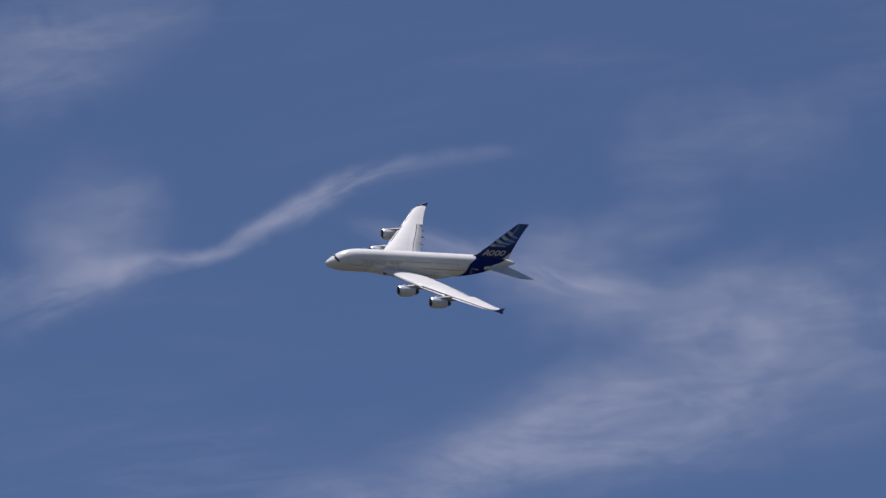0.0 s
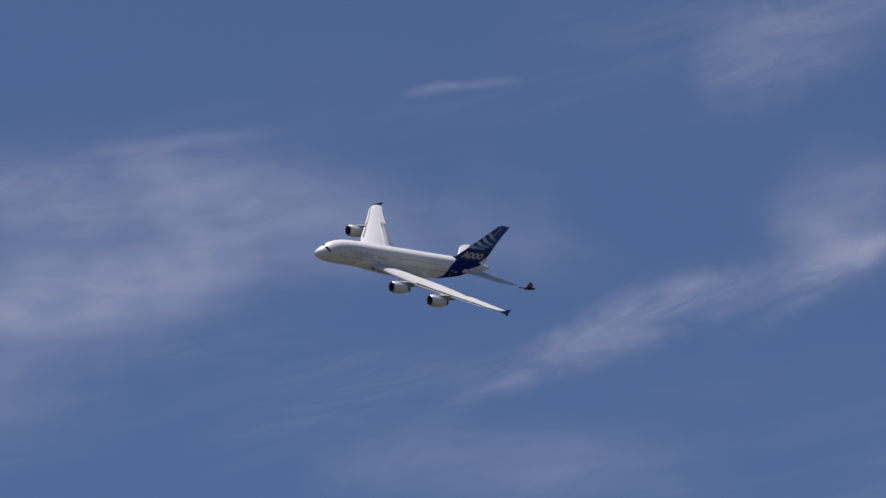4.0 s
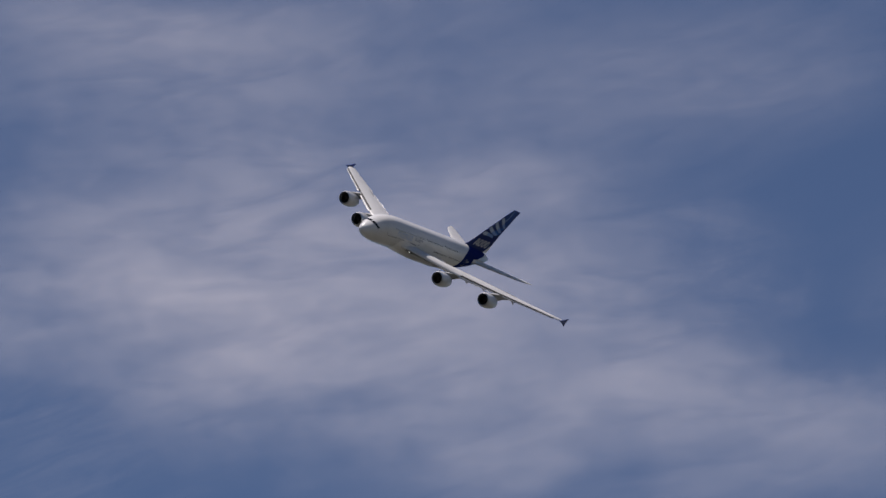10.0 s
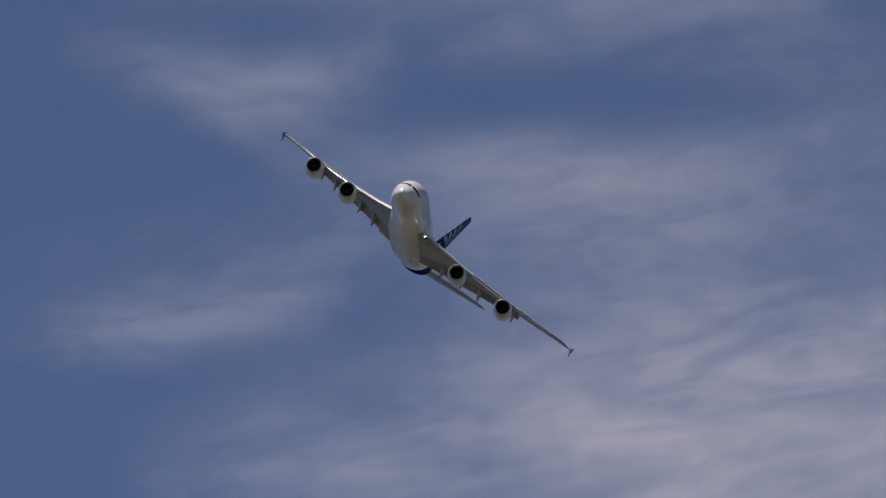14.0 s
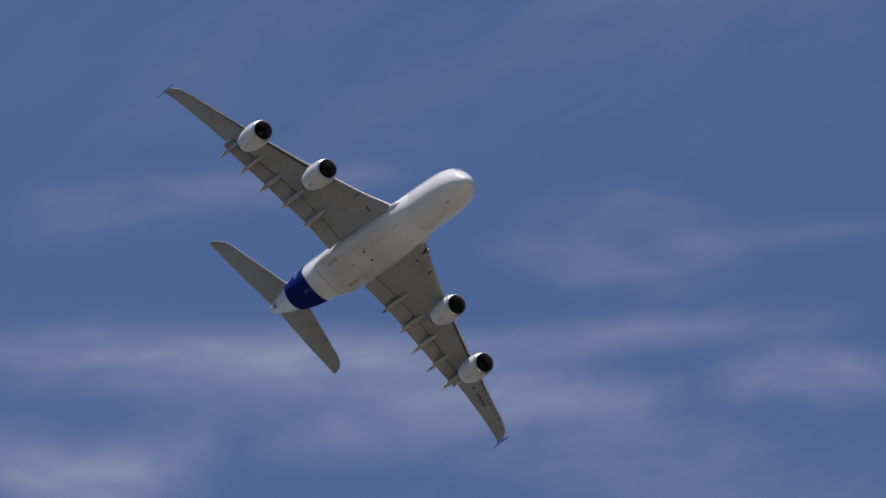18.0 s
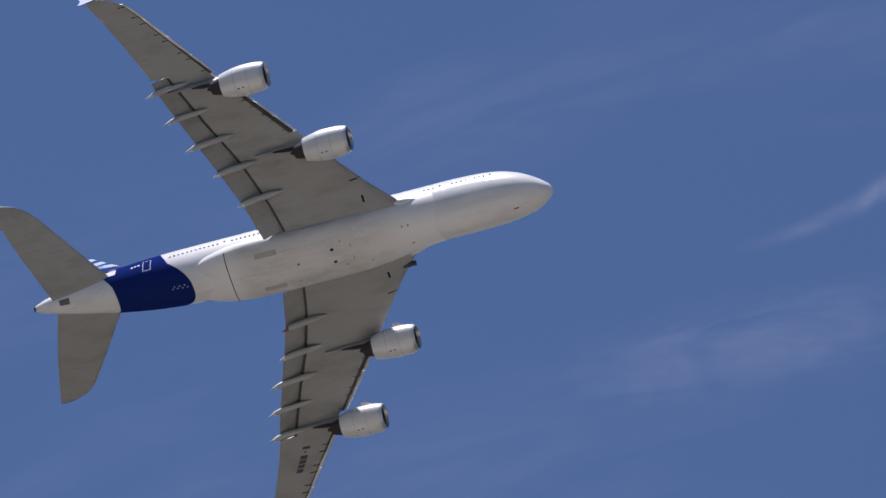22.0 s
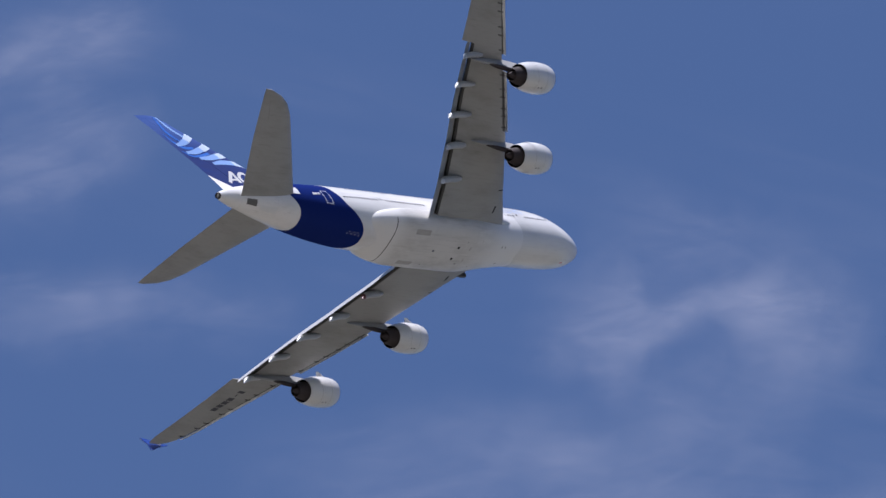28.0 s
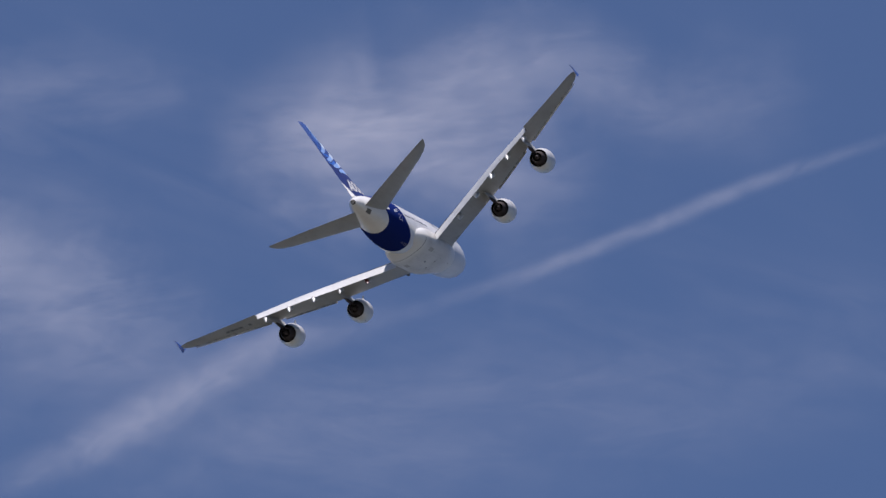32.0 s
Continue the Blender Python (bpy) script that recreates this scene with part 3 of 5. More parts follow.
cloud('veil', 0.20, [(-17.72, 24.71, 0.51), (-14.94, 25.19, 0.57), (-12.28, 25.83, 0.54), (-9.94, 26.04, 0.42), (-7.45, 25.61, 0.27)])
cloud('veil', 0.14, [(-10.80, 23.34, 0.33), (-8.83, 23.44, 0.39), (-6.24, 23.21, 0.39)])
cloud('veil', 0.16, [(-24.48, 23.82, 0.51), (-21.70, 23.68, 0.51), (-18.75, 23.89, 0.45), (-16.11, 24.17, 0.36)])
cloud('wisp', .13, [(24.60, 41.20, 0.38), (26.80, 41.48, 0.45), (29.20, 41.62, 0.38)])
cloud('wisp', .13, [(26.50, 39.90, 0.38), (29.00, 39.72, 0.45), (31.60, 39.70, 0.38)])
cloud('veil', 0.22, [(-28.01, 31.55, 0.17), (-26.52, 31.45, 0.20), (-24.72, 31.45, 0.20), (-22.63, 31.65, 0.20), (-20.37, 31.73, 0.17)])
cloud('wisp', 0.18, [(-25.05, 32.59, 0.15), (-23.99, 32.45, 0.19), (-23.16, 32.36, 0.15)])
cloud('wisp', 0.12, [(-22.70, 32.62, 0.10), (-21.57, 32.67, 0.14), (-19.89, 32.72, 0.10)])
cloud('veil', 0.18, [(-32.60, 30.33, 0.33), (-30.97, 30.03, 0.46), (-29.05, 29.72, 0.36)])
cloud('wisp', .26, [(4.55, 41.16, 0.20), (5.15, 41.34, 0.27), (5.80, 41.42, 0.20)])


def haze():
    """The thin veil of ice that streaks the whole sky, as one level sheet."""
    tree = Tree("cirrus_haze")
    tree.n.remove(tree.bsdf)
    at = tree.scaled(tree.coords(), (0.001, 0.001, 0.001), turn=(0, 0, 0.35))
    broad = tree.noise(tree.scaled(at, (0.7, 1.6, 1)), 2.2, 4.0, 0.55, 0.6)
    threads = tree.noise(tree.scaled(at, (1.0, 3.6, 1)), 7.0, 4.0, 0.58, 1.2)
    alpha = tree.math("MULTIPLY", tree.smooth(broad, 0.42, 0.85), tree.smooth(threads, 0.15, 0.85, (0.0, 0.05)))
    clear, lit, veil = tree.n.new("ShaderNodeBsdfTransparent"), tree.n.new("ShaderNodeBsdfTranslucent"), tree.n.new("ShaderNodeMixShader")
    lit.inputs[0].default_value = (0.62, 0.585, 0.56, 1)
    tree.l.new(tree.math("ADD", alpha, 0.012), veil.inputs[0])
    tree.l.new(clear.outputs[0], veil.inputs[1])
    tree.l.new(lit.outputs[0], veil.inputs[2])
    tree.l.new(veil.outputs[0], tree.out.inputs[0])
    data = bpy.data.meshes.new("backdrop")
    data.from_pydata([(-3400, 900, 1700), (4300, 900, 1700), (4300, 4550, 1700), (-3400, 4550, 1700)], [], [(0, 1, 2, 3)])
    data.materials.append(tree.mat)
    tagged(new("backdrop", data), "thin streaked ice haze high in the blue sky", "sky", kind="structure")


haze()


# ---- the airliner ----
def part(name, geometry, material, parent, label="", sharp=35, smooth=True):
    """Links vertices and faces as one mesh object under a thing or a part."""
    verts, faces = geometry
    data = bpy.data.meshes.new(name)
    data.from_pydata([tuple(v) for v in verts], [], faces)
    work = bmesh.new()
    work.from_mesh(data)
    bmesh.ops.remove_doubles(work, verts=work.verts, dist=0.0005)
    bmesh.ops.recalc_face_normals(work, faces=work.faces)
    work.to_mesh(data)
    work.free()
    data.polygons.foreach_set("use_smooth", [smooth] * len(data.polygons))
    data.set_sharp_from_angle(angle=radians(sharp))
    data.materials.append(material)
    ob = new(name, data)
    ob.parent = parent
    if label:
        ob["label"] = label
    return ob


def P(back, y, z):
    """A point of the airliner: metres behind the nose, to its left and up."""
    return Vector((34.0 - back, y, z))


def loft(rings, closed=True, cap=True):
    n = len(rings[0])
    verts = [p for ring in rings for p in ring]
    faces = []
    for i in range(len(rings) - 1):
        for j in range(n if closed else n - 1):
            k = (j + 1) % n
            faces.append((i * n + j, i * n + k, (i + 1) * n + k, (i + 1) * n + j))
    if cap and closed:
        faces.append(tuple(range(n)))
        faces.append(tuple(range(len(verts) - n, len(verts))))
    return verts, faces


def joined(*pieces):
    verts, faces = [], []
    for v, f in pieces:
        faces += [tuple(i + len(verts) for i in face) for face in f]
        verts += list(v)
    return verts, faces


def box(corner, size):
    x, y, z = corner
    a, b, c = size
    v = [Vector((x + i * a, y + j * b, z + k * c)) for i in (0, 1) for j in (0, 1) for k in (0, 1)]
    return v, [(0, 1, 3, 2), (4, 6, 7, 5), (0, 4, 5, 1), (2, 3, 7, 6), (0, 2, 6, 4), (1, 5, 7, 3)]


# fuselage stations: metres behind the nose, top, bottom, half width
BODY = [(0.0, -1.70, -1.98, 0.14), (0.25, -1.12, -2.42, 0.68), (0.6, -0.75, -2.75, 1.03), (1.2, -0.22, -3.12, 1.50), (2.0, 0.42, -3.42, 1.98),
        (2.9, 1.12, -3.68, 2.40), (3.9, 1.85, -3.86, 2.74), (5.0, 2.52, -4.00, 3.02), (6.5, 3.20, -4.10, 3.28), (8.5, 3.75, -4.17, 3.47),
        (11.0, 4.08, -4.2, 3.55), (14.0, 4.2, -4.2, 3.57), (46.0, 4.2, -4.2, 3.57), (49.0, 4.2, -4.02, 3.53), (52.0, 4.2, -3.62, 3.44),
        (55.0, 4.18, -3.02, 3.26), (58.0, 4.12, -2.28, 2.98), (61.0, 4.0, -1.46, 2.60), (64.0, 3.82, -0.60, 2.12), (66.5, 3.58, 0.12, 1.66),
        (68.5, 3.28, 0.72, 1.22), (69.8, 2.98, 1.12, 0.88), (70.6, 2.72, 1.40, 0.62), (71.1, 2.52, 1.62, 0.42)]
BODY_T = np.array(BODY)


def body_at(back):
    """Top, bottom and half width of the fuselage, along a smooth curve through the stations."""
    k = int(np.clip(np.searchsorted(BODY_T[:, 0], back) - 1, 0, len(BODY) - 2))
    f = (back - BODY[k][0]) / (BODY[k + 1][0] - BODY[k][0])
    out = []
    for c in (1, 2, 3):
        p1, p2 = BODY[k][c], BODY[k + 1][c]
        h = BODY[k + 1][0] - BODY[k][0]
        s1 = (p2 - BODY[k - 1][c]) / (BODY[k + 1][0] - BODY[k - 1][0]) if k > 0 else (p2 - p1) / h
        s2 = (BODY[k + 2][c] - p1) / (BODY[k + 2][0] - BODY[k][0]) if k + 2 < len(BODY) else (p2 - p1) / h
        if BODY[k][0] == 14.0:
            s1 = s2 = 0.0
        out.append((2 * f ** 3 - 3 * f * f + 1) * p1 + (f ** 3 - 2 * f * f + f) * h * s1 + (3 * f * f - 2 * f ** 3) * p2 + (f ** 3 - f * f) * h * s2)
    return out


def skin(back, angle, proud=0.0):
    """A point on the fuselage skin; angle in degrees from the top, positive to the left side."""
    top, low, half = body_at(back)
    mid, tall = (top + low) / 2, (top - low) / 2
    a = radians(angle)
    c, s = math.cos(a), math.sin(a)
    power = 2 / 2.12
    return P(back, (half + proud) * math.copysign(abs(s) ** power, s), mid + (tall + proud) * math.copysign(abs(c) ** power, c))


def fairing_skin(back, angle, proud=0.0):
    """The belly fairing's own skin, below the wing roots."""
    f = (back - 13.0) / 35.0
    rise, fall = min(1.0, max(0.0, f / 0.43)), min(1.0, max(0.0, (1 - f) / 0.266))
    rise, fall = rise * rise * (3 - 2 * rise), (1 - (1 - fall) ** 2) ** 0.62
    half, low, high, mid = 2.2 + 1.87 * fall + proud, -3.3 - 1.55 * fall - proud, -2.6 + 2.0 * fall, -2.5
    a = radians(angle)
    c, t = math.cos(a), math.sin(a)
    power = 2 / 2.7
    tall = (high - mid) if c > 0 else (mid - low)
    full = P(back, half * math.copysign(abs(t) ** power, t), mid + tall * math.copysign(abs(c) ** power, c))
    return skin(back, angle, proud - 0.07).lerp(full, rise)


def decal(surface, b0, b1, a0, a1, proud=0.012, slant=0.0, nb=3, na=3):
    """A thin sheet that follows a skin between two stations and two angles."""
    rows = [[surface(b0 + (b1 - b0) * i / nb + slant * j / na, a0 + (a1 - a0) * j / na, proud) for j in range(na + 1)] for i in range(nb + 1)]
    return loft(rows, closed=False, cap=False)


def level(back, z, side=1):
    """The angle at which the fuselage skin has the height z."""
    top, low, half = body_at(back)
    c = np.clip((z - (top + low) / 2) / ((top - low) / 2), -1, 1)
    return side * math.degrees(math.acos(math.copysign(abs(c) ** 1.06, c)))


def sheet(b0, b1, z0, z1, side, proud=0.012):
    """A decal on the fuselage's side, by heights."""
    m = (b0 + b1) / 2
    return decal(skin, b0, b1, level(m, z0, side), level(m, z1, side), proud)


airliner = tagged(new("airliner"), "white four-engined double-deck airliner with navy tail, flying banked", "aircraft")

stations = sorted(set([s[0] for s in BODY] + [0.1, 0.4, 0.9, 1.6, 2.4, 3.4, 4.4, 5.7, 7.5, 9.7, 12.5] + list(np.arange(15, 46, 1.5)) + list(np.arange(46, 71, 0.8))))
fuselage = part("fuselage", loft([[skin(b, 360 * k / 56) for k in range(56)] for b in stations]), M_BODY, airliner, "white fuselage with a navy band at its rear")
fairing = part("belly_fairing", loft([[fairing_skin(b, 360 * k / 48) for k in range(48)] for b in [13 + 35 * math.sin(math.pi / 2 * k / 51) for k in range(52)]]), M_BELLY, airliner, "soiled white belly fairing")
exhaust = part("exhaust_pipe", joined(loft([[P(b, r * math.sin(2 * math.pi * k / 20), 2.07 + r * math.cos(2 * math.pi * k / 20)) for k in range(20)]
               for b, r in ((71.05, 0.42), (71.35, 0.36), (71.35, 0.28), (70.9, 0.26))])), M_CORE, fuselage, "dark exhaust pipe in the tail cone")

# cockpit windscreen
for side in (1, -1):
    for a0, a1, b0, b1, slant in ((3, 26, 2.5, 3.15, 0.12), (27, 46, 2.64, 3.27, 0.35), (47, 62, 3.02, 3.6, 0.45)):
        part("cockpit_window", decal(skin, b0, b1, side * a0, side * a1, 0.015, slant, 4, 5), M_GLASS, fuselage)

# cabin windows in two decks, one mesh for each side
def window_mesh(side):
    v, f = sheet(0, 0.01, 0, 0.01, side)
    data = bpy.data.meshes.new("cabin_window")
    ring = [(0.13 * math.copysign(abs(math.cos(a)) ** 0.7, math.cos(a)), 0.012 * side, 0.19 * math.copysign(abs(math.sin(a)) ** 0.7, math.sin(a)))
            for a in [2 * math.pi * k / 12 for k in range(12)]]
    data.from_pydata(ring, [], [tuple(range(12)) if side < 0 else tuple(reversed(range(12)))])
    data.materials.append(M_GLASS)
    return data


LOWER_DECK = [(8.4, 13.2), (15.2, 18.8), (20.6, 24.6), (34.8, 42.6), (44.6, 51.8)]
UPPER_DECK = [(11.0, 16.4), (18.4, 28.0), (30.0, 39.0), (41.0, 48.6)]
for side in (1, -1):
    pane = window_mesh(side)
    for height, bays, pitch in ((-0.15, LOWER_DECK, 0.60), (2.05, UPPER_DECK, 0.84)):
        for b0, b1 in bays:
            for k in range(int((b1 - b0) / pitch) + 1):
                b = b0 + k * pitch
                a = level(b, height, side)
                spot, above = skin(b, a, 0.008), skin(b, a - side * 2, 0.008)
                ob = new("cabin_window", pane)
                ob.parent = fuselage
                tilt = math.atan2((above.y - spot.y), (above.z - spot.z))
                ob.matrix_basis = Matrix.Translation(spot) @ Matrix.Rotation(-tilt, 4, "X")


# doors: thin outlines on the skin
def door(b, z0, z1, wide, side, material, stroke=0.07):
    m = b + wide / 2
    rim = joined(sheet(b, b + stroke, z0, z1, side), sheet(b + wide - stroke, b + wide, z0, z1, side),
                 sheet(b, b + wide, z1 - stroke, z1, side), sheet(b, b + wide, z0, z0 + stroke, side))
    ob = part("door_outline", rim, material, fuselage)
    pane = part("door_window", sheet(m - 0.12, m + 0.12, z1 - 0.75, z1 - 0.35, side, 0.014), M_GLASS, ob)


for side in (1, -1):
    for b in (7.0, 13.7, 25.3, 43.1):
        door(b, -1.5, 0.65, 1.12, side, M_PANEL, 0.05)
    for b in (17.0, 28.6, 39.6):
        door(b, 1.05, 2.85, 1.05, side, M_PANEL, 0.05)
    door(53.9, -1.25, 0.8, 1.15, side, M_WHITE, 0.08)
    # title above the lower deck, as plain slanted bars
    for k, (b, wide) in enumerate(((12.4, 1.3), (14.0, 0.5), (14.8, 1.3), (16.4, 1.3), (18.0, 1.35), (19.6, 1.3), (22.6, 0.9), (23.7, 0.9), (24.8, 0.9), (25.9, 0.9))):
        tall = (0.45, 1.75) if k < 6 else (0.85, 1.6)
        rim = 0.32 if k < 6 else 0.24
        bars = [sheet(b, b + min(rim, wide), tall[0], tall[1], side)]
        if wide > 0.6:
            bars += [sheet(b + wide - rim, b + wide, tall[0], tall[1], side)]
            if k % 3 != 1:
                bars += [sheet(b + rim, b + wide - rim, tall[1] - rim, tall[1], side)]
            if k % 3 != 0:
                bars += [sheet(b + rim, b + wide - rim, tall[0], tall[0] + rim, side)]
        part("title_bar", joined(*bars), M_TITLE if k < 6 else M_SMALL, fuselage)
    # small white markings by the rear door
    for b in (55.5, 56.0, 56.45):
        part("marking_bar", sheet(b, b + 0.3, 0.15, 0.5, side), M_WHITE, fuselage)

# outlets, panels and stains on the belly
for b0, b1, a0, a1, material in ((29.3, 29.75, 170, 174, M_DARK), (29.3, 29.75, 185, 189, M_DARK), (26.9, 27.15, 168, 174, M_STAIN), (26.9, 27.15, 184, 190, M_STAIN),
                                 (28.0, 28.2, 161, 163, M_DARK), (28.1, 28.3, 197, 199, M_DARK), (19.0, 19.25, 194, 199, M_STAIN), (19.8, 20.05, 194, 199, M_STAIN),
                                 (18.9, 19.3, 160, 164, M_STAIN), (24.8, 24.95, 154, 156, M_DARK), (24.9, 25.1, 204, 206, M_STAIN), (34.6, 34.8, 148, 150, M_DARK)):
    part("outlet", decal(fairing_skin, b0, b1, a0, a1, 0.015), material, fairing, "small dark air outlet")
for b0, b1, a0, a1 in ((36.6, 39.6, 204, 217), (36.6, 39.6, 143, 156)):
    part("soiled_panel", decal(fairing_skin, b0, b1, a0, a1, 0.015), M_STAIN, fairing, "oil-stained outlet panel")
part("fairing_joint", decal(fairing_skin, 43.45, 43.58, 110, 250, 0.018, 0.0, 2, 40), M_DARK, fairing, "dark joint round the fairing")
for b0, b1, a0, a1, material in ((66.0, 67.5, 193, 222, M_SOOT), (63.0, 65.4, 184, 204, M_PANEL)):
    part("tail_panel", decal(skin, b0, b1, a0, a1, 0.015, 0.0, 3, 6), material, fuselage, "soiled panel under the tail cone")
part("nose_marking", decal(skin, 4.6, 5.3, 172, 176, 0.015), M_RED, fuselage, "small red marking under the nose")
part("nose_panel", decal(skin, 4.0, 4.4, 172, 178, 0.015), M_PANEL, fuselage)
for k in range(7):
    part("drain_mark", decal(skin, 49.3 + 0.35 * k, 49.42 + 0.35 * k, 186 + (k % 2) * 5, 188 + (k % 2) * 5, 0.015), M_WHITE, fuselage)
part("beacon", loft([[P(34.3 + r * math.cos(a), r * math.sin(a), -4.86 - h) for a in [2 * math.pi * k / 12 for k in range(12)]] for r, h in ((0.18, 0), (0.16, 0.1), (0.08, 0.17))]),
     M_SMALL, fairing, "dull glass anti-collision beacon")

# ---- wings ----
LE_Y = [0.0, 3.2, 4.0, 7.6, 12.1, 16.3, 22.4, 26.2, 32.4, 36.5, 38.1, 39.1, 39.7]
LE_B = [16.2, 18.9, 19.7, 22.9, 26.3, 29.4, 34.2, 37.2, 41.9, 44.9, 46.3, 47.9, 50.2]
TE_Y = [0.0, 4.0, 9.0, 13.0, 18.0, 24.0, 27.6, 31.0, 35.6, 39.7]
TE_B = [37.2, 37.8, 39.1, 40.6, 42.6, 44.9, 46.1, 47.4, 49.4, 51.5]
FLAP_Y = [3.0, 7.8, 10.8, 14.5, 20.0, 27.4]
FLAP_B = [34.5, 35.6, 36.6, 37.9, 40.5, 43.6]


def wing_z(y):
    return float(np.interp(y, [0, 3.5, 9, 14.9, 20, 25.7, 33, 39.8], [-2.3, -1.9, -1.55, -1.05, -0.3, 0.65, 2.0, 3.2]))


def lead(y):
    return float(np.interp(y, LE_Y, LE_B))


def trail(y):
    return float(np.interp(y, TE_Y, TE_B))


def foil(f, thick):
    return 5 * thick * (0.2969 * math.sqrt(max(f, 0)) - 0.126 * f - 0.3516 * f * f + 0.2843 * f ** 3 - 0.1036 * f ** 4)


def wing_thick(y):
    return float(np.interp(y, [0, 4, 14, 26, 40], [0.135, 0.13, 0.11, 0.10, 0.09]))


def wing_point(y, f, upper, side=1, proud=0.0):
    b0, b1 = lead(y), trail(y)
    chord = b1 - b0
    h = foil(f, wing_thick(y)) * chord
    camber = 0.018 * chord * math.sin(math.pi * min(f, 1.0))
    washout = math.tan(radians(float(np.interp(y, [3.5, 9, 15, 20, 25, 40], [3.5, 0.0, -4.2, -5.6, -6.0, -6.0]))))
    z = wing_z(y) - chord * f * washout + camber + ((h * 1.05 + proud) if upper else -(h * 0.8 + proud))
    return P(b0 + chord * f, side * y, z)


def wing_piece(ys, f0, f1, side, n=10):
    """A closed piece of the wing between two chord fractions, each a number or a function of y."""
    rings = []
    for y in ys:
        a = f0(y) if callable(f0) else f0
        b = f1(y) if callable(f1) else f1
        fs = [a + (b - a) * (k / n) ** (1.6 if a < 0.02 else 1.0) for k in range(n + 1)]
        ring = [wing_point(y, f, True, side) for f in fs] + [wing_point(y, f, False, side) for f in reversed(fs)]
        rings.append(ring)
    return loft(rings)


def flap_start(y):
    return (float(np.interp(y, FLAP_Y, FLAP_B)) - lead(y)) / (trail(y) - lead(y))


def box_end(y):
    return flap_start(y) + 0.008 if y < 27.25 else 0.76


def slat_end(y):
    return 0.07 if 16.6 < y < 38.4 else 0.0


def spread(a, b, n):
    return [a + (b - a) * k / n for k in range(n + 1)]


SLATS = [(16.7, 19.2), (19.25, 21.7), (21.75, 24.6), (26.8, 29.7), (29.75, 32.7), (32.75, 35.6), (35.65, 38.3)]
FLAPS = [(4.1, 8.98), (9.0, 14.48), (14.5, 20.68), (20.7, 27.2)]
AILERONS = [(27.3, 30.58), (30.6, 33.68), (33.7, 36.62)]
FAIRINGS = [(9.4, 33.4, 39.9, 0.42), (13.9, 35.6, 41.8, 0.42), (18.0, 37.4, 44.4, 0.40), (22.1, 39.6, 46.0, 0.36), (26.1, 41.0, 47.2, 0.34)]


def flap_geometry(y0, y1, side, skin_only=False):
    """A lowered flap behind the wing box."""
    drop, rings = radians(28), []
    for y in spread(y0, y1, 6):
        start, end = float(np.interp(y, FLAP_Y, FLAP_B)) + 0.42, trail(y)
        chord = (end - start) / math.cos(drop)
        nose = wing_point(y, flap_start(y), False).z + 0.52
        ring = []
        for upper in ((True,) if skin_only else (True, False)):
            fs = [(k / 9) ** 1.5 for k in range(10)]
            for f in (fs if upper else reversed(fs)):
                h = foil(f, 0.15) * chord * (1.0 if upper else -0.55)
                along_b, up = chord * f, h + 0.05 * chord * math.sin(math.pi * f) + (0.012 if skin_only else 0.0)
                ring.append(P(start + along_b * math.cos(drop) - up * math.sin(drop) * 0.6, side * y, nose - along_b * math.sin(drop) + up * math.cos(drop)))
        rings.append(ring)
    return loft(rings, closed=not skin_only, cap=not skin_only)


def slat_geometry(y0, y1, side):
    """A leading-edge slat, moved forward and down off the fixed leading edge."""
    rings = []
    for y in spread(y0, y1, 5):
        out = Vector((0.26, 0, -0.2))
        upper = [wing_point(y, 0.078 * (k / 7) ** 1.7, True, side) + out + Vector((0, 0, -0.12 * k / 7)) for k in range(8)]
        lower = [wing_point(y, f, False, side) + out for f in (0.018, 0.009, 0.003)]
        inner = [wing_point(y, 0.075 * (k / 4) ** 1.4 + 0.008, True, side) + out + Vector((0, 0, -0.08 - 0.12 * k / 4)) for k in (4, 3, 2, 1)]
        rings.append(upper + inner + lower)
    return loft(rings)


def pod(points, wide, tall, n=14):
    """A slender body through the points, each with its own scale."""
    rings = []
    for p, s in points:
        rings.append([p + Vector((0, wide * s * math.sin(2 * math.pi * k / n), tall * s * math.cos(2 * math.pi * k / n))) for k in range(n)])
    return loft(rings)


ENGINES = [("inner", 14.87, 22.75, -3.62), ("outer", 25.7, 30.6, -2.02)]


def nacelle_ring(front, y, z, b, r, n=40, droop=0.0):
    return [P(front + b + droop * math.cos(2 * math.pi * k / n), y + r * math.sin(2 * math.pi * k / n), z + r * math.cos(2 * math.pi * k / n)) for k in range(n)]


def revolve(front, y, z, profile, n=40, cap=False):
    return loft([nacelle_ring(front, y, z, b, r, n, d) for b, r, d in profile], cap=cap)


